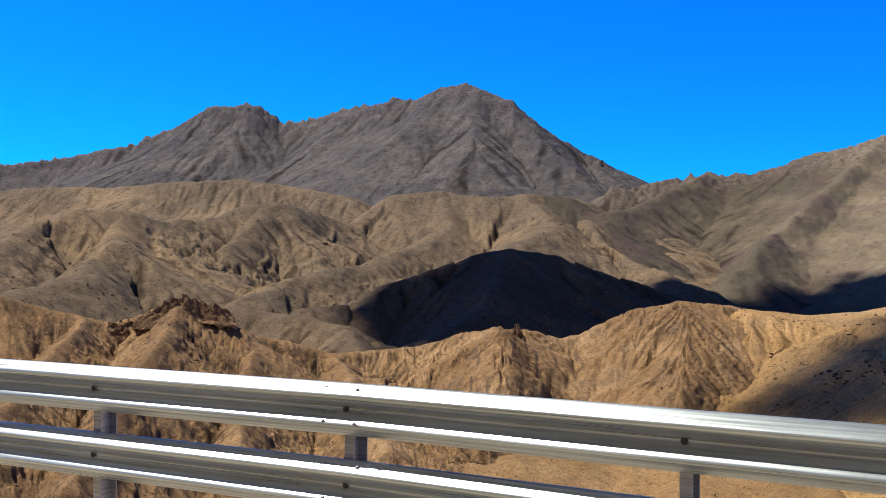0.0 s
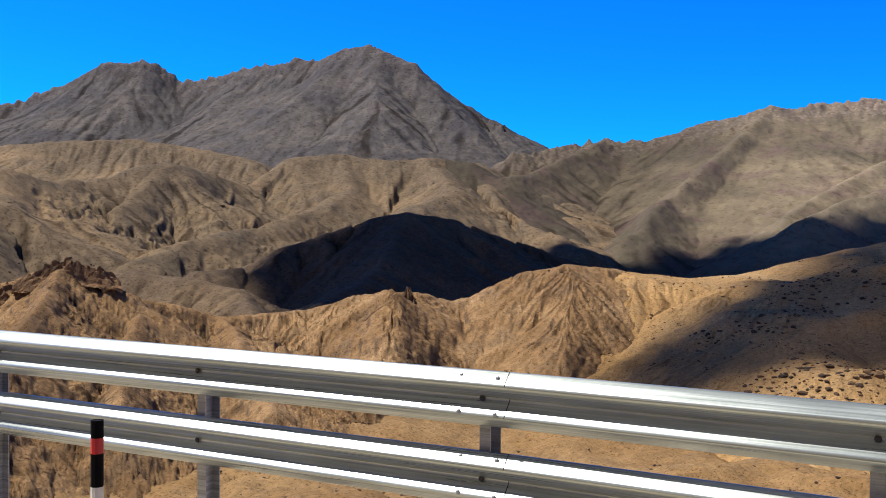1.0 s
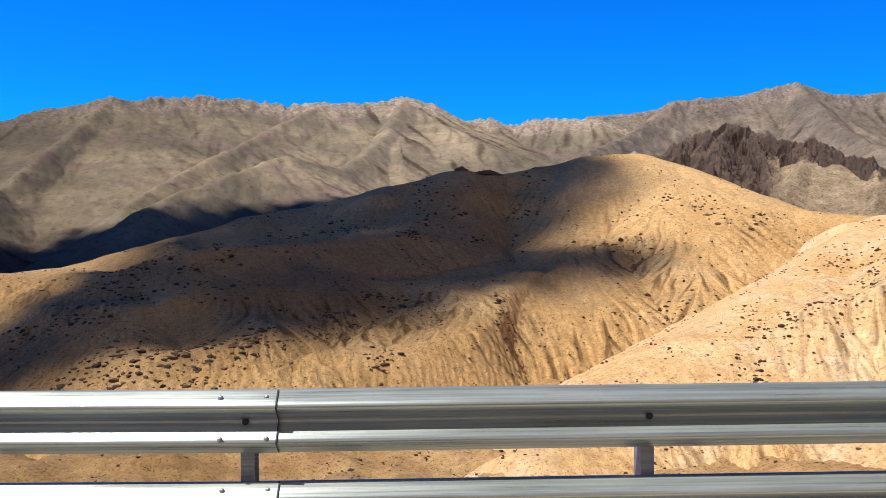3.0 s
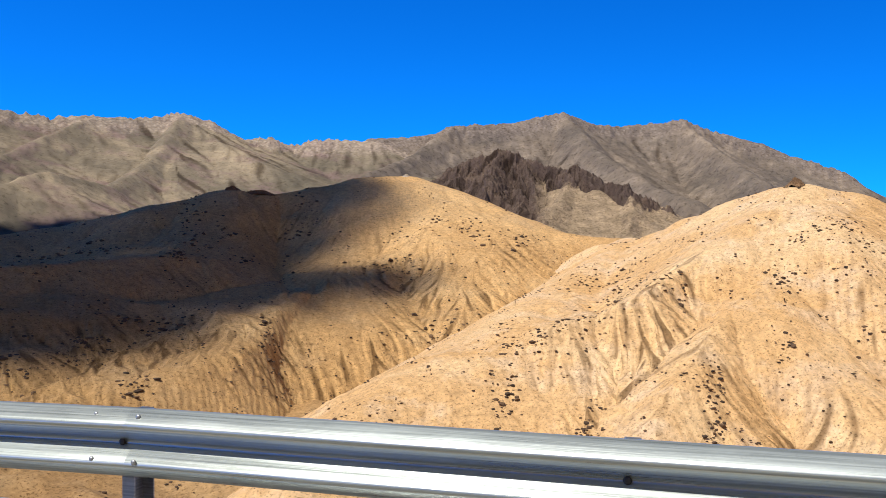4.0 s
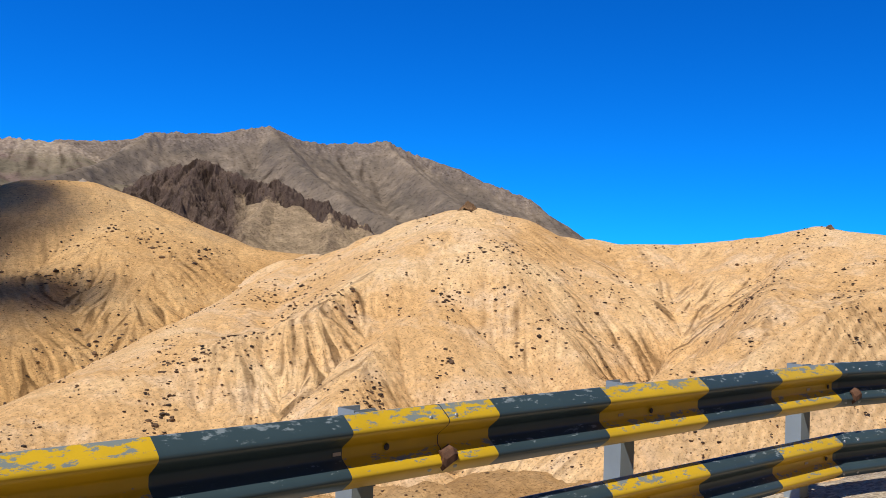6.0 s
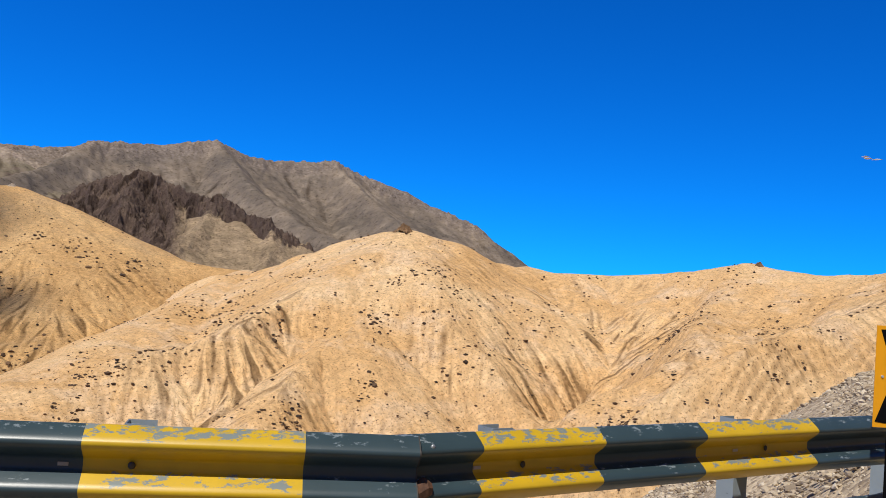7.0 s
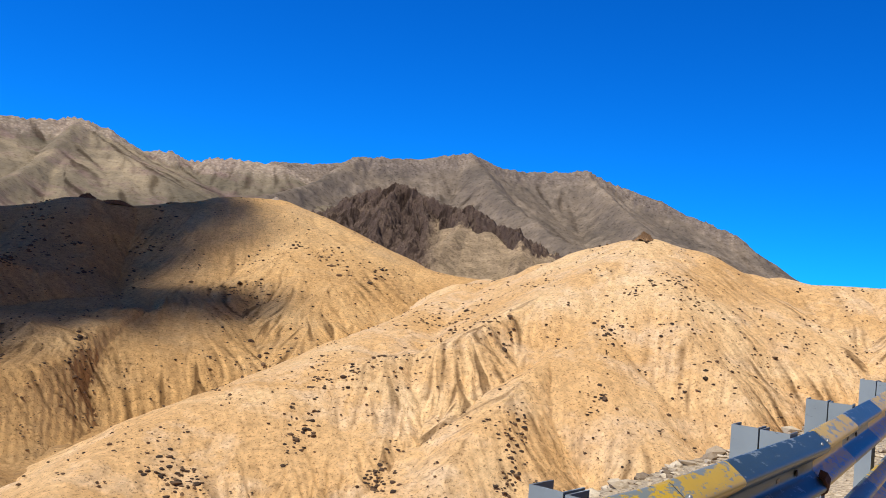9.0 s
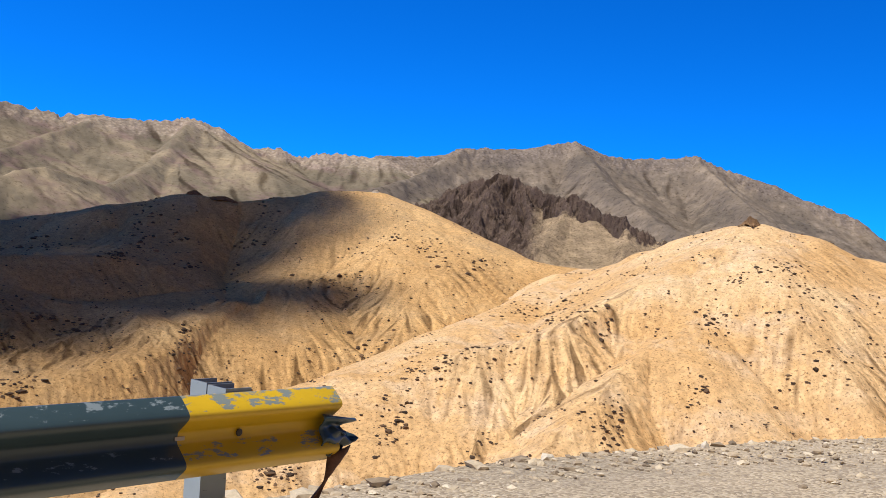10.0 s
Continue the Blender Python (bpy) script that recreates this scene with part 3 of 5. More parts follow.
SAND = earth("sand_slope", (0.62, 0.375, 0.16), (0.68, 0.435, 0.21), (0.75, 0.53, 0.295), 80, (0.74, 0.56, 0.38), (0.5, 0.3, 0.12), 4, 1.0, 5.0, rock_amount=0.25, mottle=0.85)
OCHRE = earth("ochre_gullies", (0.2, 0.118, 0.056), (0.29, 0.175, 0.083), (0.41, 0.262, 0.135), 45, (0.2, 0.14, 0.085), (0.11, 0.074, 0.05), 4, 1.6, 6, rock_amount=0.85)
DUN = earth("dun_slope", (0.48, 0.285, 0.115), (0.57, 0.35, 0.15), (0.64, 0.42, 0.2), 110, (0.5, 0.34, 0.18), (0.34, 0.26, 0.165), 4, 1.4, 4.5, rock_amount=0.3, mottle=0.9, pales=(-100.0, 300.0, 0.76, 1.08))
# brown earth toned down: part of the hill's cloud shadow is in this colour
UMBER_SHADE = earth("umber_slope_shade_toned", (0.085, 0.061, 0.04), (0.115, 0.081, 0.052), (0.165, 0.114, 0.067), 120, (0.12, 0.09, 0.06), (0.08, 0.06, 0.04), 8, 1.0, 6)
BROWN = earth("brown_hills", (0.13, 0.096, 0.064), (0.18, 0.13, 0.08), (0.27, 0.185, 0.105), 230, (0.12, 0.1, 0.072), (0.09, 0.07, 0.055), 16, 4, 9, mottle=0.9)
# rock tones made less red, so distance haze is mixed into the colour
HAZED_GREYROCK = earth("hazed_grey_mountain", (0.07, 0.064, 0.066), (0.094, 0.084, 0.08), (0.13, 0.112, 0.098), 420, (0.17, 0.142, 0.118), (0.09, 0.075, 0.07), 35, 8, 14, crest=(130, (0.17, 0.145, 0.13)), mottle=0.85)
MAUVE = earth("mauve_mountain", (0.105, 0.089, 0.062), (0.185, 0.149, 0.1), (0.31, 0.243, 0.155), 300, (0.18, 0.108, 0.108), (0.22, 0.165, 0.13), 30, 3, 9, crest=(130, (0.37, 0.295, 0.225)), mottle=0.55, pales=(-700.0, 100.0, 0.48, 1.25))
SLATE = earth("slate_mountain", (0.115, 0.096, 0.078), (0.18, 0.143, 0.108), (0.27, 0.21, 0.15), 240, (0.34, 0.27, 0.2), (0.15, 0.12, 0.1), 30, 4, 10, crest=(110, (0.3, 0.24, 0.19)), mottle=0.75)
DARKROCK = earth("dark_rock", (0.095, 0.068, 0.053), (0.13, 0.092, 0.07), (0.17, 0.12, 0.088), 120, (0.1, 0.075, 0.06), (0.09, 0.06, 0.048), 12, 6, 12, stratum=(72, 0.535, (0.46, 0.34, 0.21)))
CRAG = earth("crag_rock", (0.2, 0.12, 0.065), (0.3, 0.175, 0.085), (0.4, 0.24, 0.12), 24, (0.2, 0.14, 0.09), (0.13, 0.085, 0.055), 3, 1.5, 2)
FLOOR = earth("valley_floor", (0.38, 0.22, 0.09), (0.47, 0.285, 0.125), (0.56, 0.36, 0.17), 40, (0.34, 0.225, 0.12), (0.36, 0.22, 0.1), 4, 1.2, pales=(-120.0, 140.0, 0.66, 1.0))


def metal(name, tone, rough, scratch, dirt):
    m, nt, bsdf, at = nodes_of(name)
    n = noise_tex(nt, at, 3.0, 6, 0.6, (0.25, 0.25, 3.0))
    f = noise_tex(nt, at, 40, 5, 0.6)
    col = ramp(nt, n, [(0.3, tuple(t * 0.72 for t in tone)), (0.6, tone)])
    col = mix(nt, put(nt, "ShaderNodeMath", {0: ramp(nt, f, [(0.55, (0, 0, 0)), (0.75, (1, 1, 1))]), 1: dirt}, operation="MULTIPLY").outputs[0], col, (0.2, 0.17, 0.13))
    nt.links.new(col, bsdf.inputs["Base Color"])
    bsdf.inputs["Metallic"].default_value = 0.7                            # dulled by zinc bloom
    roll = noise_tex(nt, at, 1.0, 4, 0.7, (0.5, 0.5, 70.0))                 # fine rolling lines; in the colour they also imitate streaked reflections
    col = mix(nt, 1.0, col, ramp(nt, roll, [(0.3, (0.55, 0.57, 0.57)), (0.62, (1.1, 1.1, 1.1))]), "MULTIPLY")
    nt.links.new(col, bsdf.inputs["Base Color"])
    rr = put(nt, "ShaderNodeMapRange", {"Value": mix(nt, 0.5, n, roll), "To Min": rough - 0.14, "To Max": rough + 0.18}).outputs[0]
    nt.links.new(rr, bsdf.inputs["Roughness"])
    rolled = put(nt, "ShaderNodeBump", {"Strength": 0.5, "Distance": scratch, "Height": roll}).outputs[0]
    nt.links.new(put(nt, "ShaderNodeBump", {"Strength": 0.15, "Distance": scratch, "Height": f, "Normal": rolled}).outputs[0], bsdf.inputs["Normal"])
    return m


def paint(name, tone, worn, amount, rough=0.45, scale=19.0):
    m, nt, bsdf, at = nodes_of(name)
    n = noise_tex(nt, at, scale, 9, 0.72, (0.5, 0.7, 1.8))
    f = noise_tex(nt, at, 60, 4, 0.6)
    up = put(nt, "ShaderNodeSeparateXYZ", {0: put(nt, "ShaderNodeNewGeometry").outputs["Normal"]}).outputs[2]
    edge = put(nt, "ShaderNodeMath", {0: n, 1: put(nt, "ShaderNodeMath", {0: up, 1: 0.25}, operation="MULTIPLY").outputs[0]}, operation="ADD").outputs[0]
    wear = ramp(nt, edge, [(amount, (0, 0, 0)), (amount + 0.03, (1, 1, 1))])
    base = ramp(nt, noise_tex(nt, at, 2.5, 5, 0.6), [(0.3, tuple(t * 0.8 for t in tone)), (0.7, tone)])
    nt.links.new(mix(nt, wear, base, worn), bsdf.inputs["Base Color"])
    bsdf.inputs["Roughness"].default_value = rough
    nt.links.new(put(nt, "ShaderNodeBump", {"Strength": 0.25, "Distance": 0.002, "Height": edge}).outputs[0], bsdf.inputs["Normal"])
    return m


ZINC = metal("galvanised_steel", (0.64, 0.7, 0.67), 0.28, 0.002, 0.12)
ZINC_POST = metal("galvanised_post", (0.48, 0.5, 0.52), 0.5, 0.002, 0.3)
YELLOW = paint("worn_yellow_paint", (0.64, 0.41, 0.018), (0.2, 0.23, 0.22), 0.72, 0.35)
BLUEGREY = paint("worn_dark_paint", (0.04, 0.068, 0.08), (0.19, 0.23, 0.25), 0.78, 0.34)
POSTPAINT = paint("grey_blue_post", (0.33, 0.39, 0.42), (0.16, 0.17, 0.17), 0.64)


def gravel(name, tones, size):
    m, nt, bsdf, at = nodes_of(name)
    cell = put(nt, "ShaderNodeTexVoronoi", {"Vector": at, "Scale": 1 / size, "Randomness": 1.0})
    pick = put(nt, "ShaderNodeSeparateXYZ", {0: cell.outputs["Color"]}).outputs[0]
    big = noise_tex(nt, at, 0.25, 5, 0.6)
    col = ramp(nt, pick, [(0.1, tones[0]), (0.5, tones[1]), (0.9, tones[2])])
    col = mix(nt, 1.0, col, ramp(nt, big, [(0.3, (0.75, 0.75, 0.75)), (0.7, (1.15, 1.12, 1.08))]), "MULTIPLY")
    nt.links.new(col, bsdf.inputs["Base Color"])
    bsdf.inputs["Roughness"].default_value = 0.9
    h = put(nt, "ShaderNodeMath", {0: cell.outputs["Distance"], 1: -1.0}, operation="MULTIPLY").outputs[0]
    nt.links.new(put(nt, "ShaderNodeBump", {"Strength": 1.0, "Distance": size * 0.35, "Height": h}).outputs[0], bsdf.inputs["Normal"])
    return m


def plain(name, tone, rough=0.5, var=0.15, scale=12, metallic=0.0):
    m, nt, bsdf, at = nodes_of(name)
    n = noise_tex(nt, at, scale, 6, 0.65)
    col = ramp(nt, n, [(0.3, tuple(t * (1 - var) for t in tone)), (0.7, tuple(t * (1 + var * 0.5) for t in tone))])
    nt.links.new(col, bsdf.inputs["Base Color"])
    bsdf.inputs["Roughness"].default_value, bsdf.inputs["Metallic"].default_value = rough, metallic
    nt.links.new(put(nt, "ShaderNodeBump", {"Strength": 0.2, "Distance": 0.003, "Height": n}).outputs[0], bsdf.inputs["Normal"])
    return m


GRAVEL = gravel("grey_gravel", ((0.3, 0.235, 0.16), (0.46, 0.37, 0.255), (0.6, 0.5, 0.36)), 0.028)
RUBBLE = gravel("rubble_slope", ((0.26, 0.195, 0.125), (0.42, 0.33, 0.22), (0.58, 0.47, 0.32)), 0.12)
ASPHALT = gravel("asphalt", ((0.085, 0.08, 0.07), (0.11, 0.103, 0.09), (0.15, 0.14, 0.12)), 0.012)


def stone_material():
    m, nt, bsdf, at = nodes_of("stones")
    rnd = put(nt, "ShaderNodeNewGeometry").outputs["Random Per Island"]
    col = ramp(nt, rnd, [(0.0, (0.2, 0.15, 0.1)), (0.4, (0.42, 0.33, 0.225)), (0.8, (0.56, 0.46, 0.32)), (1.0, (0.68, 0.59, 0.45))])
    col = mix(nt, 1.0, col, ramp(nt, noise_tex(nt, at, 30, 5, 0.6), [(0.3, (0.8, 0.8, 0.8)), (0.7, (1.1, 1.1, 1.1))]), "MULTIPLY")
    nt.links.new(col, bsdf.inputs["Base Color"])
    bsdf.inputs["Roughness"].default_value = 0.85
    return m


def shrub_material():
    m, nt, bsdf, at = nodes_of("dry_shrub")
    rnd = put(nt, "ShaderNodeNewGeometry").outputs["Random Per Island"]
    col = ramp(nt, rnd, [(0.0, (0.035, 0.024, 0.016)), (0.6, (0.085, 0.05, 0.028)), (1.0, (0.16, 0.095, 0.048))])
    nt.links.new(col, bsdf.inputs["Base Color"])
    bsdf.inputs["Roughness"].default_value = 1.0
    return m


STONE, SHRUB = stone_material(), shrub_material()
PALESTONE = plain("pale_stone", (0.5, 0.43, 0.33), 0.9, 0.3, 0.8)
BLACK = plain("black_paint", (0.004, 0.004, 0.005), 0.75)
BLACK.node_tree.nodes["Principled BSDF"].inputs["Specular IOR Level"].default_value = 0.1
WHITE = plain("white_paint", (0.75, 0.74, 0.7), 0.45)
RED = plain("red_sheeting", (0.62, 0.03, 0.035), 0.4)
ORANGE = plain("orange_sheeting", (1.0, 0.43, 0.012), 0.4, 0.05, 5)
BACKGREY = plain("sign_back", (0.5, 0.52, 0.53), 0.5)
DARKBOLT = plain("dark_bolt", (0.05, 0.045, 0.04), 0.6)
RUST = plain("rusty_iron", (0.13, 0.06, 0.032), 0.8, 0.6, 25)

# ---------------------------------------------------------------- mountains and hills
land("mountain_far_peak", (-66, -18), (2300, 4800), 520, 240, HAZED_GREYROCK, "grey-brown rocky mountain with a sharp main peak", "mountain", LINES_A,
     slope=(1.15, 0.46, 130), round_w=8, base=20, rills=((420, 20, 300, 0), (150, 7, 150, 0.5), (55, 3, 80, 0.8)), rough=((230, 8, 0), (58, 5, 1), (60, 18, 2), (26, 8, 2)), seed=1, warp=10, fine=30, folds=FOLDS_A, dry=0.6)
land("mountain_far_ridge", (-30, 26), (1250, 3300), 540, 225, MAUVE, "mauve-grey mountain ridge with crumbling pale rock along its crest", "mountain", LINES_B,
     slope=(0.75, 0.33, 90), round_w=10, base=-110, rills=((110, 4, 120, 0.6), (42, 2.2, 80, 0.9)), rough=((150, 4, 0), (42, 2.5, 1), (46, 15, 2), (18, 5, 2)), seed=2, warp=10, fine=24, folds=FOLDS_B, dry=0.5)
land("mountain_far_dome", (10, 52), (1700, 4200), 500, 230, SLATE, "slate-brown mountain with a broad broken crest", "mountain", LINES_C,
     slope=(0.95, 0.5, 110), round_w=12, base=0, rills=((120, 3, 120, 0.6), (45, 2, 80, 0.9)), rough=((140, 4, 0), (40, 2.5, 1), (46, 14, 2), (18, 5, 2)), seed=3, warp=10, fine=24, folds=FOLDS_C, dry=0.5)
land("hill_dark_crag", (17, 40), (1250, 2350), 560, 300, DARKROCK, "dark reddish-brown craggy rock hill with a pale foot", "hill", LINES_D,
     slope=(0.75, 0.42, 60), round_w=3, base=-60, rills=((70, 20, 40, 0), (26, 9, 16, 0)), rough=((48, 15, 1), (17, 6, 1)), seed=4, warp=5, fine=14, scree=(74, 0.535))
land("hills_brown", (-70, -8), (800, 2700), 680, 260, BROWN, "rolling brown foothills cut by dry gullies", "hills", LINES_E,
     slope=(0.5, 0.34, 120), round_w=18, base=-110, rills=((170, 26, 110, 0), (60, 11, 60, 0.4), (22, 3.2, 40, 0.9)), rough=((110, 5, 0), (48, 2, 1)), seed=5, warp=9, fine=12, folds=FOLDS_E, dry=0.55)
land("hill_shaded", (-52, -14), (600, 1350), 420, 200, UMBER_SHADE, "brown hillside in cloud shadow, deepened by a darkened colour", "hill", LINES_F,
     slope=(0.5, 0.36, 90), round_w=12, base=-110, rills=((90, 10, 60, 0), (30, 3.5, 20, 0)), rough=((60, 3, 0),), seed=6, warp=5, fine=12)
land("hill_gullied", (-72, -8), (250, 900), 900, 300, OCHRE, "ochre ridge of steep gullied earth with dark outcrops", "hill", LINES_G,
     slope=(0.75, 0.5, 40), round_w=3, base=-110, rills=((60, 5, 22, 0), (21, 4.6, 12, 0.2), (7.5, 3.2, 8, 0.3)), rough=((40, 1.5, 0),), seed=7, warp=3, fine=3, folds=FOLDS_G, dry=0.8)
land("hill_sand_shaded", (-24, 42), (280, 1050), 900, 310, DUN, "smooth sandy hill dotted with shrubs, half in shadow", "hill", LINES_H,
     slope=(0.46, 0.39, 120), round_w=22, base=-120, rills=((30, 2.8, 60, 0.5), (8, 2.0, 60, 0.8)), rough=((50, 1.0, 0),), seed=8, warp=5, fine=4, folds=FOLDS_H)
land("hill_sand", (8, 80), (280, 900), 1060, 330, SAND, "pale golden sand hill with rills and scattered shrubs", "hill", LINES_I,
     slope=(0.6, 0.53, 60), round_w=12, base=-120, rills=((26, 2.7, 45, 0.4), (7, 2.1, 45, 0.7)), rough=((40, 0.9, 0),), seed=9, warp=4, fine=3.4, folds=FOLDS_I)

# unseen slope, added to hide low blue sky and bounce warm light
land("bounce_slope_behind", (100, 260), (180, 2400), 120, 60, DUN, "unseen sandy slope added to block low sky and bounce warm light", "mountainside", [[(-2600, -1150, 650), (-900, -1250, 730), (600, -1200, 700), (2600, -1150, 600)]],
     slope=(0.62, 0.62, 100), round_w=10, base=-96, rills=((120, 8, 100, 0.3),), rough=((150, 12, 0),), seed=10, warp=20, fine=20)


def crag(name, centre, size, high, material, label, seed, turn=0.0):
    """A rugged outcrop of bedrock, sunk into the slope."""
    n = 60
    g = np.linspace(-1, 1, n)
    A, B = np.meshgrid(g, g)
    r = np.sqrt(A * A + B * B)
    body = np.clip(1 - r ** 1.6 + 0.35 * fbm(A * 2, B * 2, 4, seed), -0.3, 2)
    Z = high * body * (0.45 + 0.55 * rugged(A * 3.1, B * 3.1, 4, seed + 3)) - high * 0.35
    c, s = math.cos(turn), math.sin(turn)
    X, Y = size[0] * (A * c) - size[1] * (B * s), size[0] * (A * s) + size[1] * (B * c)
    verts = np.stack([X + centre[0], Y + centre[1], Z + centre[2]], -1).reshape(-1, 3).tolist()
    faces = [(j * n + i, j * n + i + 1, (j + 1) * n + i + 1, (j + 1) * n + i) for j in range(n - 1) for i in range(n - 1)]
    return tagged(obj(name, verts, faces, material, smooth=False), label, "rock outcrop")


crag("rock_outcrop", (-484, 377, -31), (30, 13), 11, CRAG, "dark brown jagged rock crowning an ochre ridge", 71, 0.9)
crag("rock_outcrop", (-505, 350, -42), (30, 12), 10, CRAG, "rusty broken rock shoulder on a gullied ridge", 72, 0.9)
crag("rock_outcrop", (-352, 548, -52), (8, 22), 12, CRAG, "dark rock rib running down an ochre spur", 73, 0.5)
crag("rock_outcrop", (-240, 612, -66), (7, 12), 9, CRAG, "small dark rock outcrop on a sandy slope", 74, 0.3)
crag("rock_outcrop", (163, 912, 48.5), (9, 6), 4.5, CRAG, "dark red rock tooth on a sandy crest", 75, 0.2)
crag("rock_outcrop", (188, 912, 46), (16, 5), 3.5, CRAG, "low red rock band on a sandy crest", 76, 0.1)
crag("rock_outcrop", (496, 522, 40.2), (8, 6), 4.2, CRAG, "reddish rock pile on a sand hill's top", 77, 0.4)
crag("rock_outcrop", (677, 336, 29.9), (7, 5), 3.4, CRAG, "small dark rock pile on a sandy crest", 78, 0.4)
crag("stone_ruin", (344, 921, 66.3), (5, 2.5), 2.6, PALESTONE, "low ruined wall of pale stones on a hilltop", 79, 0.2)

# ---------------------------------------------------------------- clouds, out of view but for a wisp; their shadow lies on the hills
def cloud_material():
    m, nt, bsdf, at = nodes_of("cloud_white")
    bsdf.inputs["Base Color"].default_value = (0.9, 0.9, 0.9, 1)
    bsdf.inputs["Roughness"].default_value = 1.0
    return m


CLOUD = cloud_material()


def cloud(name, outline, height, cell, ragged, thick, label, seed, most=1e9, grain=34):
    xs, ys = [p[0] for p in outline], [p[1] for p in outline]
    pad = ragged * 2
    gx, gy = np.arange(min(xs) - pad, max(xs) + pad, cell), np.arange(min(ys) - pad, max(ys) + pad, cell)
    X, Y = np.meshgrid(gx, gy)
    d2 = np.full(X.shape, 1e18)
    inside = np.zeros(X.shape, bool)
    for (ax, ay), (bx, by) in zip(outline, outline[1:] + outline[:1]):
        dx, dy = bx - ax, by - ay
        t = np.clip(((X - ax) * dx + (Y - ay) * dy) / (dx * dx + dy * dy), 0, 1)
        d2 = np.minimum(d2, (X - ax - t * dx) ** 2 + (Y - ay - t * dy) ** 2)
        if dy:
            inside ^= ((ay > Y) != (by > Y)) & (X < dx * (Y - ay) / dy + ax)
    f = np.minimum(np.where(inside, 1, -1) * np.sqrt(d2) + ragged * fbm(X / (ragged * 3), Y / (ragged * 3), 5, seed), most)
    f = f + (55 if most > 1e8 else 110) * perlin(X / grain, Y / grain, seed + 2)
    f = np.maximum(f, 0)
    puff = 0.6 + 0.6 * rugged(X / (thick * 1.5), Y / (thick * 1.5), 4, seed + 5)
    up, down = height + thick * np.sqrt(f / (f + 90)) * puff, height - 0.25 * thick * np.sqrt(f / (f + 90))
    ny, nx = X.shape
    verts = np.concatenate([np.stack([X, Y, up], -1).reshape(-1, 3), np.stack([X, Y, down], -1).reshape(-1, 3)]).tolist()
    faces, o = [], nx * ny
    for j in range(ny - 1):
        for i in range(nx - 1):
            if f[j, i] + f[j, i + 1] + f[j + 1, i] + f[j + 1, i + 1] > 0:
                a = j * nx + i
                faces += [(a, a + 1, a + nx + 1, a + nx), (o + a + nx, o + a + nx + 1, o + a + 1, o + a)]
    ob = obj(name, verts, faces, CLOUD)
    bm = bmesh.new()
    bm.from_mesh(ob.data)
    bmesh.ops.delete(bm, geom=[v for v in bm.verts if not v.link_faces], context="VERTS")
    bm.to_mesh(ob.data)
    bm.free()
    return tagged(ob, label, "cloud", "", "structure")


SHADE = [(-700, 780, -42), (-640, 960, 15), (-560, 1030, 16), (-560, 1150, -10), (-565, 1275, -31), (-500, 1340, -45), (-450, 1500, -43), (-370, 1640, -13),
         (-240, 1510, 6), (-160, 1624, 23), (-87, 1700, 32), (-20, 1735, 30), (95, 1800, 45), (240, 1200, 0), (220, 1000, 0), (-60, 1000, 0), (-210, 850, -40),
         (-250, 720, -50), (-330, 660, -60), (-480, 620, -65), (-620, 690, -50)]
VEIL = [(310, 960, 50), (300, 861, 41), (264, 828, 17), (228, 788, -9), (194, 770, -21), (218, 727, -26), (277, 706, -32), (247, 675, -40), (180, 655, -44), (127, 629, -45),
        (91, 592, -53), (59, 557, -60), (25, 544, -62), (-14, 536, -60), (-55, 519, -62), (-95, 517, -70), (-140, 480, -75), (-190, 480, -83),
        (-190, 548, -72), (-156, 590, -56), (-138, 647, -38), (-115, 714, -21), (-110, 800, -15), (-60, 980, 0)]
CLOUD_Z = 3000


def overhead(line):
    """The outline in the cloud's height that shades a line on the ground."""
    return [(x + sun_dir.x / sun_dir.z * (CLOUD_Z - z), y + sun_dir.y / sun_dir.z * (CLOUD_Z - z)) for x, y, z in line]


cloud("cloud_bank", overhead(SHADE), CLOUD_Z, 14, 18, 120, "white cumulus cloud drifting over the valley", 80)
cloud("cloud_veil", overhead(VEIL), CLOUD_Z, 4.5, 18, 25, "thin broken white cloud beside a larger one", 84, 18, 11)
cloud("cloud_wisp", [(4100, 1780), (4160, 1765), (4230, 1745), (4225, 1760), (4150, 1785)], 680, 5, 5, 7, "small white wisp of cloud", 86)


# ---------------------------------------------------------------- the valley sheet
def sheet():
    az = np.radians(np.concatenate([np.linspace(-75, 85, 320, endpoint=False), np.linspace(85, 285, 60, endpoint=False)]))
    r = np.concatenate([np.linspace(60, 400, 60), np.geomspace(410, 4900, 50)])
    A, R = np.meshgrid(az, r)
    X, Y = np.sin(A) * R, np.cos(A) * R
    Z = -97 + 12 * fbm(X / 80, Y / 80, 5, 60) + 4 * rugged(X / 38, Y / 38, 4, 64) - 14 * np.clip(R / 1500, 0, 1)
    n = len(az)
    faces = [(j * n + i, j * n + (i + 1) % n, (j + 1) * n + (i + 1) % n, (j + 1) * n + i) for j in range(len(r) - 1) for i in range(n)]
    faces = [f[::-1] for f in faces]
    near = (R < 520) & (R > 120) & (np.arange(n)[None] < 320)
    LAND["ground"] = (X[near], Y[near], Z[near], R[near], -200)
    verts = np.stack([X, Y, Z], -1).reshape(-1, 3).tolist()
    verts.append((0, 0, -96))
    faces += [(len(verts) - 1, (i + 1) % n, i) for i in range(n)]
    return tagged(obj("ground", verts, faces, FLOOR), "dry tan valley floor", "ground", "", "structure")


sheet()

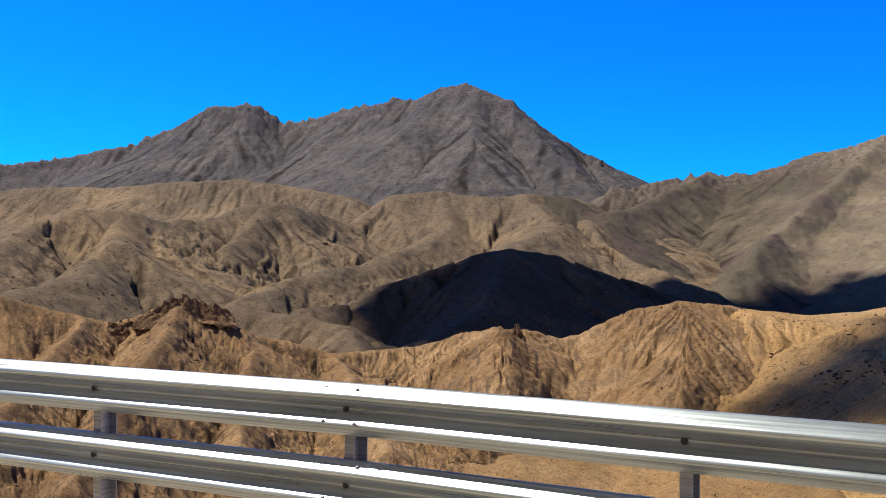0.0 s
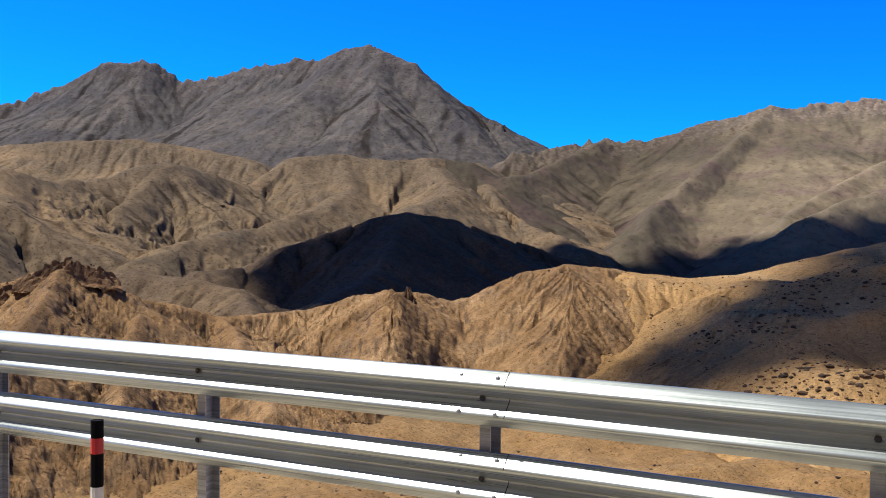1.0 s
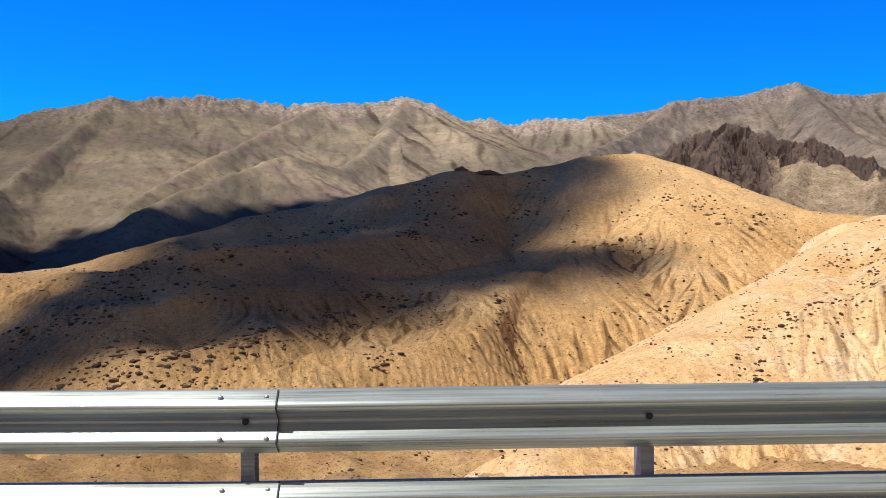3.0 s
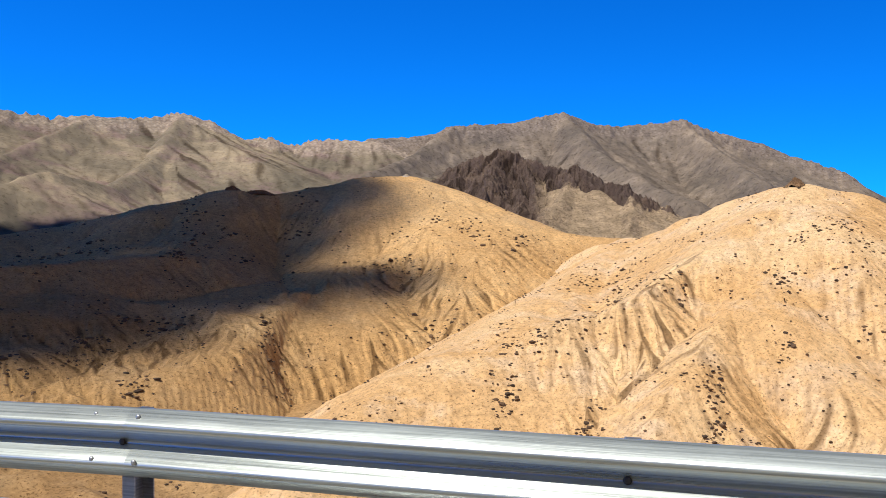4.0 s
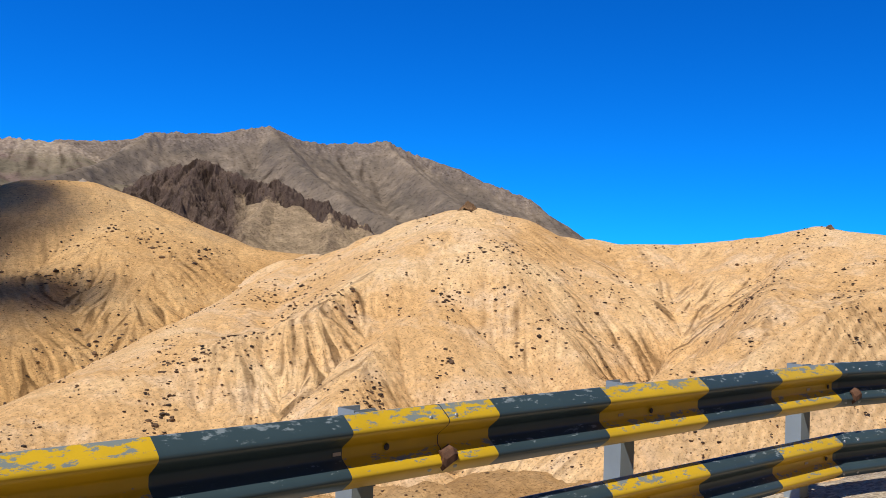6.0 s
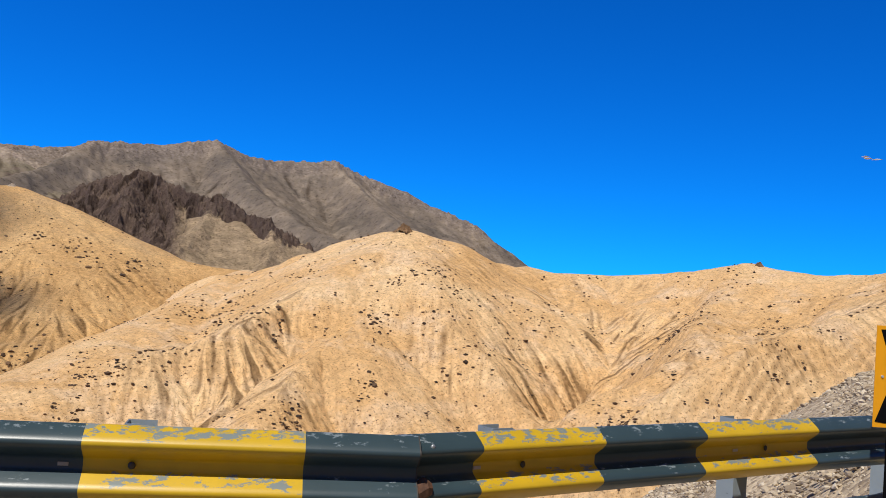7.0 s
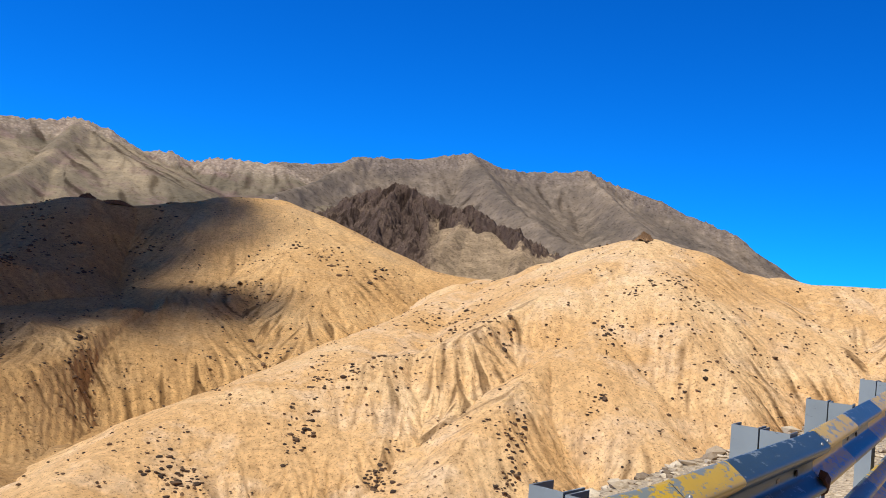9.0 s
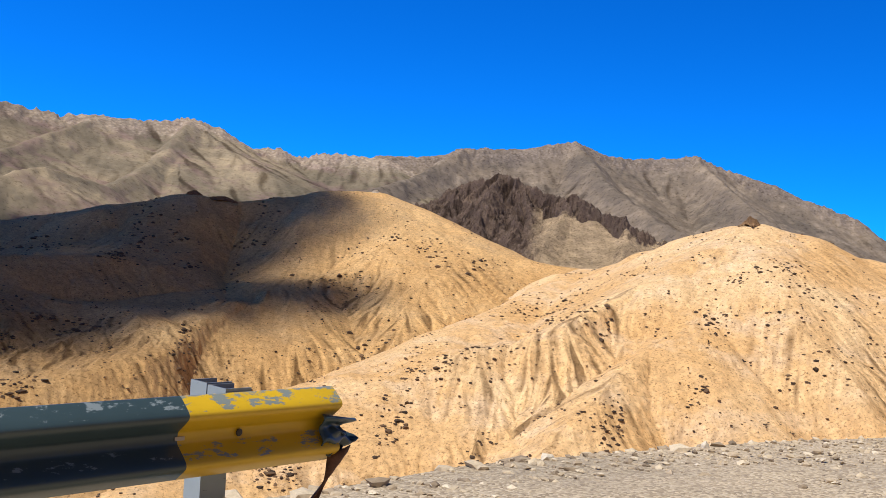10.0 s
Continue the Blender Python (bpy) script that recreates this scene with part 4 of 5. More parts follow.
# ---------------------------------------------------------------- road, verge and guard rail
STEEL_NODES = [(-42.3, 1.35), (-38.4, 2.28), (-34.5, 3.08), (-30.56, 3.76), (-26.6, 4.22), (-22.62, 4.5), (-18.62, 4.75), (-14.64, 4.87), (-10.66, 4.97), (-6.67, 4.96),
               (-2.7, 4.84), (1.24, 4.55), (5.15, 3.95), (9.08, 3.5), (12.85, 2.55), (16.3, 0.1), (19.75, -2.75), (23.6, -3.53), (27.5, -4.25), (31.35, -4.95)]
PAINT_NODES = [(31.66, -4.99), (35.5, -5.13), (39.4, -4.93), (43.5, -4.86), (46.3, -5.3), (50.0, -7.6), (53.9, -8.16), (57.9, -8.12), (60.2, -8.12), (62.4, -7.9),
               (64.8, -7.2), (66.8, -6.38), (68.5, -5.5), (71.9, -3.43), (75.95, -1.5)]
BEYOND = [(79.0, -0.2), (83.0, 0.5), (88.0, 0.8), (96.0, 0.0), (110.0, -3.5), (150.0, -18.0), (220.0, -44.0)]
BEFORE = [(-160.0, -60.0), (-110.0, -33.0), (-75.0, -13.5), (-55.0, -3.6)]


def w_profile(full=False):
    """Half of the W-section repeated: lip, sloping flange, rounded crown, flange, flat valley; full: an older, rounder section."""
    if full:
        turns = [(0.0, 0.0), (0.01, -0.003), (0.06, -0.04), (0.08, -0.057), (0.086, -0.069), (0.083, -0.081), (0.064, -0.1), (0.022, -0.132), (0.008, -0.143), (0.003, -0.152)]
        turns += [(o, -0.34 - z) for o, z in turns[::-1]]
        return turns
    half = [(0.0, 0.0), (0.004, -0.001), (0.012, -0.006), (0.04, -0.028), (0.066, -0.049), (0.075, -0.057), (0.08, -0.064), (0.081, -0.071), (0.079, -0.078),
            (0.072, -0.087), (0.05, -0.106), (0.02, -0.132), (0.008, -0.142), (0.0, -0.147), (-0.001, -0.153)]
    return half + [(o, -0.31 - z) for o, z in half[::-1]]


def beam(name, a, b, top, mats, parent, cuts=(), first=0, lap=0.16, full=False):
    """One W-section rail from a to b; cuts: distances at which the paint changes."""
    ax, ay = a
    L = math.hypot(b[0] - ax, b[1] - ay)
    tx, ty = (b[0] - ax) / L, (b[1] - ay) / L
    nx, ny = ty, -tx                                    # towards the road
    stops = sorted({0.0, L + lap, *[c for c in cuts if 0.01 < c < L + lap - 0.01]})
    prof = w_profile(full)
    th = 0.006
    verts, faces, midx = [], [], []
    for s in stops:
        for off in (0, -th):
            for o, z in prof:
                verts.append((ax + tx * s + nx * (o + off + 0.004 * (s > L - 0.01)), ay + ty * s + ny * (o + off + 0.004 * (s > L - 0.01)), top + z))
    n = len(prof)
    for i in range(len(stops) - 1):
        col = (first + sum(1 for c in cuts if c <= stops[i] + 1e-6)) % max(1, len(mats))
        p, q = i * 2 * n, (i + 1) * 2 * n
        for k in range(n - 1):
            faces += [(p + k + 1, q + k + 1, q + k, p + k), (p + n + k, q + n + k, q + n + k + 1, p + n + k + 1)]
            midx += [col, col]
        for u in (0, n - 1):                                # top and bottom lip
            c = len(verts)
            verts += [verts[p + u], verts[q + u], verts[q + n + u], verts[p + n + u]]
            faces.append((c, c + 1, c + 2, c + 3)[::1 if u == 0 else -1])
            midx.append(col)
    for p, turn in ((0, 1), ((len(stops) - 1) * 2 * n, -1)):       # the cut ends have corners of their own, to stay sharp
        c = len(verts)
        verts += verts[p:p + 2 * n]
        for k in range(n - 1):
            faces.append((c + k, c + k + 1, c + n + k + 1, c + n + k)[::turn])
            midx.append(0)
    return obj(name, verts, faces, mats, parent, midx=midx)


def seam(a, b, top, parent, lap=0.16, full=False):
    """Dark strip painting the shadowed edge where the next rail is lapped over."""
    L = math.hypot(b[0] - a[0], b[1] - a[1])
    tx, ty = (b[0] - a[0]) / L, (b[1] - a[1]) / L
    verts = []
    for s in (L + lap - 0.002, L + lap + 0.004):
        for o, z in w_profile(full):
            verts.append((a[0] + tx * s + ty * (o + 0.0055), a[1] + ty * s - tx * (o + 0.0055), top + z + 0.001))
    n = len(verts) // 2
    return obj("seam", verts, [(k, n + k, n + k + 1, k + 1) for k in range(n - 1)], [DARKBOLT], parent)


def channel(name, x, y, tx, ty, z0, z1, material, parent, w=0.065, deep=0.15, back=0.03):
    """A steel C-channel post behind the rail."""
    nx, ny = -ty, tx
    bm = bmesh.new()
    t = 0.008
    sec = [(-w / 2, back), (w / 2, back), (w / 2, back + t), (-w / 2 + t, back + t), (-w / 2 + t, back + deep - t), (w / 2, back + deep - t), (w / 2, back + deep), (-w / 2, back + deep)]
    rings = []
    for z in (z0, z1):
        rings.append([bm.verts.new((x + tx * s + nx * o, y + ty * s + ny * o, z)) for s, o in sec])
    m = len(sec)
    for k in range(m):
        bm.faces.new((rings[0][k], rings[0][(k + 1) % m], rings[1][(k + 1) % m], rings[1][k]))
    bm.faces.new(rings[1])
    bm.faces.new(rings[0][::-1])
    bmesh.ops.recalc_face_normals(bm, faces=bm.faces)
    return part(name, bm, material, parent)


def along(nodes, step, start=0.0):
    out, carry = [], start
    for (ax, ay), (bx, by) in zip(nodes[:-1], nodes[1:]):
        L = math.hypot(bx - ax, by - ay)
        while carry <= L:
            t = carry / L
            out.append((ax + (bx - ax) * t, ay + (by - ay) * t, (bx - ax) / L, (by - ay) / L))
            carry += step
        carry -= L
    return out


def bolt_mesh(name, r, high, material):
    bm = bmesh.new()
    bmesh.ops.create_uvsphere(bm, u_segments=8, v_segments=5, radius=r)
    bmesh.ops.scale(bm, vec=(1, high / r, 1), verts=bm.verts)
    me = bpy.data.meshes.new(name)
    bm.to_mesh(me)
    bm.free()
    me.materials.append(material)
    me.polygons.foreach_set("use_smooth", [True] * len(me.polygons))
    return me


BOLT, POST_BOLT = bolt_mesh("bolt", 0.014, 0.009, ZINC_POST), bolt_mesh("post_bolt", 0.017, 0.006, DARKBOLT)


def fix_bolt(me, x, y, z, tx, ty, out, parent):
    ob = new(me.name.split(".")[0], me)
    ob.location, ob.rotation_euler = (x + ty * out, y - tx * out, z), (0, 0, math.atan2(ty, tx))
    ob.parent = parent
    return ob


# ---- ground beside the rail
LINE = BEFORE + STEEL_NODES + PAINT_NODES + BEYOND


def smooth_line(step=1.0):
    pts = np.array(LINE)
    s = np.concatenate([[0], np.cumsum(np.hypot(*np.diff(pts, axis=0).T))])
    q = np.arange(0, s[-1], step)
    x, y = np.interp(q, s, pts[:, 0]), np.interp(q, s, pts[:, 1])
    k = np.ones(7) / 7
    xs, ys = np.convolve(np.pad(x, 3, "edge"), k, "valid"), np.convolve(np.pad(y, 3, "edge"), k, "valid")
    tx, ty = np.gradient(xs), np.gradient(ys)
    n = np.hypot(tx, ty)
    return x, y, tx / n, ty / n


def strip(name, offs, height, material, label, category, noise_h=0.0, step=1.0):
    """A ribbon of ground that follows the rail. offs(x): offsets outward; height(x, o): level."""
    x, y, tx, ty = smooth_line(step)
    O = np.stack([offs(a) for a in x])
    X, Y = x[:, None] - ty[:, None] * O, y[:, None] + tx[:, None] * O
    Z = height(x[:, None] + 0 * O, O)
    if noise_h:
        Z = Z + noise_h * fbm(X / 1.7, Y / 1.7, 4, 33) * (1 - np.linspace(0, 1, O.shape[1]) ** 6)
    n, m = O.shape
    faces = [(i * m + j, (i + 1) * m + j, (i + 1) * m + j + 1, i * m + j + 1) for i in range(n - 1) for j in range(m - 1)]
    verts = np.stack([X, Y, Z], -1).reshape(-1, 3).tolist()
    return tagged(obj(name, verts, faces, material), label, category, "", "structure")


def shelf(x):
    """Width of level ground outside the rail: narrow, then a broad tip of spoil past the bend."""
    return float(np.interp(x, [-60, -27, -24.5, -22.5, -19.5, -18, 55, 60, 63, 66, 70, 74, 78, 80, 84, 88, 93, 200],
                           [0.25, 0.25, 0.4, 1.1, 0.9, 0.45, 0.5, 0.6, 1.5, 2.7, 2.6, 2.6, 2.6, 2.9, 3.1, 3.3, 2, 1]))


def kerb(x):
    """Where the asphalt ends, inside the rail."""
    return float(np.interp(x, [-21, -15, 60, 68, 74], [-1.6, -0.55, -0.55, -0.8, -4.5]))


def fall(x):
    return np.interp(x, [55, 66, 72, 77, 130], [0.06, 0.12, 0.13, 0.1, 0.1])


def level(x, o):
    dip = np.interp(x, [-24, -16], [-0.6, 0.0]) * np.clip((o + 1.6) / 1.1, 0, 1)
    return -0.04 + dip - np.where(o > 0, fall(x) * o, 0)


strip("road", lambda x: np.linspace(-8.6, kerb(x), 9), lambda x, o: 0.02 + 0 * o, ASPHALT, "sun-bleached dusty asphalt mountain road", "road")
strip("verge", lambda x: np.concatenate([np.linspace(kerb(x) - 0.06, 0, 12), np.linspace(0, 1, 24)[1:] * shelf(x)]), level, GRAVEL, "grey gravel verge along the road", "verge", 0.09, 0.4)
strip("embankment", lambda x: shelf(x) + np.concatenate([np.linspace(0, 6, 20), np.geomspace(6.5, 128, 14)]),
      lambda x, o: level(x, np.vectorize(shelf)(x)) - 0.74 * (o - np.vectorize(shelf)(x)) + 0.25 * fbm(x / 3, o / 3, 4, 35) * np.clip(o - np.vectorize(shelf)(x), 0, 1),
      RUBBLE, "steep rubble embankment below the road", "embankment", 0.0, 0.8)
strip("hillside", lambda x: -np.geomspace(230, 8.5, 26), lambda x, o: np.maximum(-0.05, -(o + 10) * 0.55) + np.clip(-o - 10, 0, 40) * 0.12 * fbm(x / 25, o / 25, 4, 37),
      DUN, "bare sandy slope above the road", "hillside", 0.0, 2.0)

TOP = 1.0
steel = tagged(new("guard_rail"), "double galvanised steel guard rail on channel posts", "guard rail")
rails = {}
for a, b in zip(STEEL_NODES[:-1], STEEL_NODES[1:]):
    for top in (TOP, TOP - 0.45):
        made = beam("beam", a, b, top, [ZINC], steel)
        seam(a, b, top, made)
        rails[a, top] = made
for (ax, ay), (bx, by) in zip(STEEL_NODES[:-1], STEEL_NODES[1:]):
    L = math.hypot(bx - ax, by - ay)
    tx, ty = (bx - ax) / L, (by - ay) / L
    for t in (0.0, 0.5):
        x, y = ax + (bx - ax) * t, ay + (by - ay) * t
        channel("post", x, y, tx, ty, -1.2, TOP - 0.03, ZINC_POST, steel)
        for top in (TOP, TOP - 0.45):
            fix_bolt(POST_BOLT, x, y, top - 0.155, tx, ty, 0.012, rails[(ax, ay), top])
            if t == 0.0:
                for ds in (-0.11, 0.11):
                    for dz, out in ((0.032, 0.048), (0.225, 0.083)):
                        fix_bolt(BOLT, x + tx * ds, y + ty * ds, top - dz, tx, ty, out, rails[(ax, ay), top])

def plate(name, pts, thick, at, e, n, material, parent, lift=0.0, label=""):
    """A flat shape of (sideways, up) points standing at `at`, its face towards n."""
    e, n, at = Vector(e).normalized(), Vector(n).normalized(), Vector(at)
    bm = bmesh.new()
    f = [bm.verts.new(at + e * p + Vector((0, 0, q)) + n * (lift + thick)) for p, q in pts]
    g = [bm.verts.new(at + e * p + Vector((0, 0, q)) + n * lift) for p, q in pts]
    bm.faces.new(f)
    bm.faces.new(g[::-1])
    m = len(pts)
    for k in range(m):
        bm.faces.new((f[(k + 1) % m], f[k], g[k], g[(k + 1) % m]))
    bmesh.ops.recalc_face_normals(bm, faces=bm.faces)
    bmesh.ops.triangulate(bm, faces=[x for x in bm.faces if len(x.verts) > 4])
    return part(name, bm, material, parent, label)


def clamp_iron(x, y, z, tx, ty, parent):
    """A bent, rusted splice iron that grips the lower crown at a joint."""
    bm = bmesh.new()
    rings = []
    for s, grow in ((-0.045, 0.8), (-0.03, 1.0), (0.02, 1.0), (0.05, 0.7)):
        ring = []
        for o, h in ((0.05, 0.026), (0.085, 0.016), (0.103, -0.012), (0.1, -0.05), (0.07, -0.075), (0.06, -0.05), (0.082, -0.012), (0.055, 0.012)):
            o, h = 0.07 + (o - 0.07) * grow, h * grow + 0.012 * math.sin(60 * s)
            ring.append(bm.verts.new((x + tx * s + ty * o, y + ty * s - tx * o, z + h)))
        rings.append(ring)
    for p, q in zip(rings[:-1], rings[1:]):
        for k in range(8):
            bm.faces.new((p[k], p[(k + 1) % 8], q[(k + 1) % 8], q[k]))
    bm.faces.new(rings[0][::-1])
    bm.faces.new(rings[-1])
    bmesh.ops.recalc_face_normals(bm, faces=bm.faces)
    part("clamp", bm, RUST, parent, "rusted splice iron")


striped = tagged(new("guard_rail"), "guard rail painted in worn yellow and dark blue-grey stripes", "guard rail")
STRIPES = [31.96, 32.53, 33.29, 33.98, 34.75, 35.59, 36.39, 37.24, 38.04, 38.95, 39.86, 40.73, 41.69, 42.57, 43.42, 44.17, 44.92, 45.72]
STRIPES += list(np.linspace(45.72, 52.04, 9)[1:]) + [53.09, 53.93, 54.8, 55.66, 56.47, 57.35, 58.16, 58.97, 59.81, 60.7] + list(np.linspace(60.7, 66.48, 7)[1:])
STRIPES += [67.45, 68.56, 69.48, 70.44, 71.27, 71.88, 72.86, 73.67, 74.45, 75.24]
for a, b in zip(PAINT_NODES[:-1], PAINT_NODES[1:]):
    L = math.hypot(b[0] - a[0], b[1] - a[1])
    first = sum(1 for c in STRIPES if c <= a[0] + 0.01) % 2
    for top, slip in ((TOP, 0.0), (TOP - 0.54, 0.04)):
        rails[a, top] = beam("beam", a, b, top, [YELLOW, BLUEGREY], striped, [(c - a[0]) / (b[0] - a[0]) * L + slip for c in STRIPES if a[0] < c < b[0]], first, 0.0 if b[0] > 75 else 0.12, True)
    tx, ty = (b[0] - a[0]) / L, (b[1] - a[1]) / L
    for top in (TOP, TOP - 0.54):
        if b[0] < 75:
            seam(a, b, top, rails[a, top], 0.12, True)
        for ds in (-0.08, 0.08):
            for dz in (0.05, 0.29):
                fix_bolt(BOLT, a[0] + tx * (ds + 0.1), a[1] + ty * (ds + 0.1), top - dz, tx, ty, 0.07, rails[a, top])
    clamp_iron(a[0] + tx * 0.13, a[1] + ty * 0.13, TOP - 0.225, tx, ty, rails[a, TOP])
POSTS_X = [31.65, 33.55, 35.37, 37.12, 39.12, 41.12, 43.27, 45.17, 47.07, 48.97, 50.8, 52.7] + [54.62 + 1.72 * k for k in range(9)] + [69.9, 71.95, 73.85, 75.5]
for px in POSTS_X:
    k = max(i for i in range(len(PAINT_NODES) - 1) if PAINT_NODES[i][0] <= max(px, 31.67))
    (ax, ay), (bx, by) = PAINT_NODES[k], PAINT_NODES[k + 1]
    L = math.hypot(bx - ax, by - ay)
    px += 0.08 if px < 50 else -0.04 if px < 69 else 0.0
    x, y, tx, ty = px, ay + (by - ay) * (px - ax) / (bx - ax), (bx - ax) / L, (by - ay) / L
    channel("post", x, y, tx, ty, -0.8, TOP - (0.02 if px < 67 else -0.02), POSTPAINT, striped, 0.13, 0.13, 0.16)
    channel("spacer", x, y, tx, ty, TOP - 0.34, TOP - (0.025 if px < 67 else -0.015), POSTPAINT, striped, 0.13, 0.14, 0.012)
    for top in (TOP, TOP - 0.54):
        fix_bolt(POST_BOLT, x, y, top - 0.17, tx, ty, 0.012, rails[(ax, ay), top])
        # pale plate stands in for daylight showing through the bolt hole
        plate("slot_light", [(-0.022, -0.008), (0.022, -0.008), (0.022, 0.008), (-0.022, 0.008)], 0.003, (x - tx * 0.28, y - ty * 0.28, top - 0.172), (tx, ty, 0), (ty, -tx, 0), PALESTONE, rails[(ax, ay), top], 0.0045, "pale plate imitating light through a bolt hole")


def torn_end():
    """The crumpled last plate of the painted rail, bent out and hanging."""
    (ax, ay), (bx, by) = PAINT_NODES[-2], PAINT_NODES[-1]
    L = math.hypot(bx - ax, by - ay)
    tx, ty = (bx - ax) / L, (by - ay) / L
    nu, nv = 14, 16
    verts, faces = [], []
    for i in range(nu):
        s = i / (nu - 1)
        for j in range(nv):
            v = j / (nv - 1)
            d = -0.1 + 0.26 * s * (0.8 + 0.2 * math.cos(9 * v))
            o = 0.075 + 0.018 * math.sin(11 * v + 4 * s) + 0.03 * s * math.sin(19 * v) - 0.06 * s * s
            z = TOP - 0.11 - 0.18 * v * (1 - 0.3 * s) - 0.05 * s + 0.02 * math.sin(13 * s) * v
            verts.append((bx + tx * d + ty * o, by + ty * d - tx * o, z))
    for i in range(nu - 1):
        for j in range(nv - 1):
            a = i * nv + j
            faces.append((a, a + 1, a + nv + 1, a + nv))
    ob = obj("end_plate", verts, faces, BLUEGREY, striped, "crumpled torn metal end plate")
    ob.modifiers.new("thick", "SOLIDIFY").thickness = 0.006
    verts, faces = [], []
    for i in range(10):                                                     # a strip of the next plate, rusted through and hanging
        s = i / 9
        for j in range(5):
            v = j / 4 - 0.5
            d, o = 0.02 - 0.16 * s ** 1.5 + v * (0.1 - 0.03 * s), 0.06 - 0.05 * s + 0.02 * math.sin(7 * s + 3 * v)
            verts.append((bx + tx * d + ty * o, by + ty * d - tx * o, TOP - 0.29 - 0.3 * s + 0.05 * v))
    faces = [(i * 5 + j, i * 5 + j + 1, (i + 1) * 5 + j + 1, (i + 1) * 5 + j) for i in range(9) for j in range(4)]
    flap = obj("torn_strip", verts, faces, RUST, striped, "rusty torn strip of steel hanging down")
    flap.modifiers.new("thick", "SOLIDIFY").thickness = 0.005


torn_end()


# ---------------------------------------------------------------- signs and marker posts
def rod(name, a, b, r, material, parent, sides=10):
    a, b = Vector(a), Vector(b)
    bm = bmesh.new()
    bmesh.ops.create_cone(bm, cap_ends=True, segments=sides, radius1=r, radius2=r, depth=(b - a).length)
    bmesh.ops.transform(bm, matrix=Matrix.Translation((a + b) / 2) @ (b - a).to_track_quat("Z", "Y").to_matrix().to_4x4(), verts=bm.verts)
    return part(name, bm, material, parent, smooth=False)


def banded_pole(foot, top, z_first, band, first_white, parent, r=0.027):
    foot, top = Vector(foot), Vector(top)
    def at(z):
        return foot + (top - foot) * ((z - foot.z) / (top.z - foot.z))
    rod("pole_top", at(z_first), top, r, BLACK, parent)
    z, white = z_first, first_white
    while z > foot.z:
        rod("band", at(max(z - band, foot.z - 0.01)), at(z), r, WHITE if white else BLACK, parent)
        z, white = z - band, not white


def triangle(side, inset=0.0):
    h = side * math.sqrt(3) / 2
    k = 1 - inset
    return [((p) * k, (q - h / 3) * k + h / 3) for p, q in ((-side / 2, 0), (side / 2, 0), (0, h))]


def hook(w, r, rise, thick):
    """Outline of a bent arrow: up, over and down."""
    out, inn = [], []
    for k in range(13):
        a = math.pi * (1 - k / 12)
        out.append(((r + thick) * math.cos(a), rise + (r + thick) * 1.25 * math.sin(a)))
        inn.append((r * math.cos(a), rise + r * 1.25 * math.sin(a)))
    end = [(r + thick, rise - 0.03), (r + thick * 2.0, rise - 0.03), (r + thick / 2, rise - 0.1), (r - thick * 1.0, rise - 0.03), (r, rise - 0.03)]
    return [(-r, 0), (-(r + thick), 0)] + out + end + inn[::-1]


def bend_sign():
    s = tagged(new("bend_warning_sign"), "red-bordered triangular hairpin bend sign on a banded pole", "road sign", "road signs")
    banded_pole((8.4, 2.98, 0), (8.67, 3.27, 3.15), 2.31, 0.27, True, s)
    at, e, n = (8.57, 3.15, 2.505), (0.3, -0.954, 0), (-0.954, -0.3, 0)
    board = plate("plate", triangle(0.62), 0.004, at, e, n, RED, s, 0.03, "red triangular border")
    plate("face", triangle(0.62, 0.27), 0.003, at, e, n, WHITE, board, 0.035, "white triangular face")
    arrow = [(p, q + 0.045) for p, q in hook(0, 0.045, 0.13, 0.03)]
    plate("arrow", arrow, 0.003, at, e, n, BLACK, board, 0.0385, "black hairpin bend arrow")
    rod("clamp_bolt", (8.57, 3.15, 2.535), (8.57 - 0.954 * 0.042, 3.15 - 0.3 * 0.042, 2.535), 0.008, WHITE, s)


def back_sign():
    s = tagged(new("warning_sign"), "triangular road sign turned away, on a banded pole", "road sign", "road signs")
    banded_pole((8.79, 3.04, 0), (8.96, 3.33, 3.15), 2.4, 0.275, True, s)
    at, e, n = (8.94, 3.3, 2.6), (0.0, -1.0, 0), (1.0, 0.0, 0)
    plate("plate", triangle(0.62), 0.004, at, e, n, WHITE, s, 0.03, "white rim of the sign's face")
    plate("back", triangle(0.62, 0.06), 0.004, at, e, (-1.0, 0.0, 0), BACKGREY, s, -0.029, "bare grey back")
    tri = [Vector(at) + Vector(e).normalized() * p + Vector((0, 0, q)) + Vector((1.0, 0.0, 0)) * 0.018 for p, q in triangle(0.62, 0.16)]
    for k in range(3):
        rod("frame_bar", tri[k], tri[(k + 1) % 3], 0.013, BLACK, s, 6)


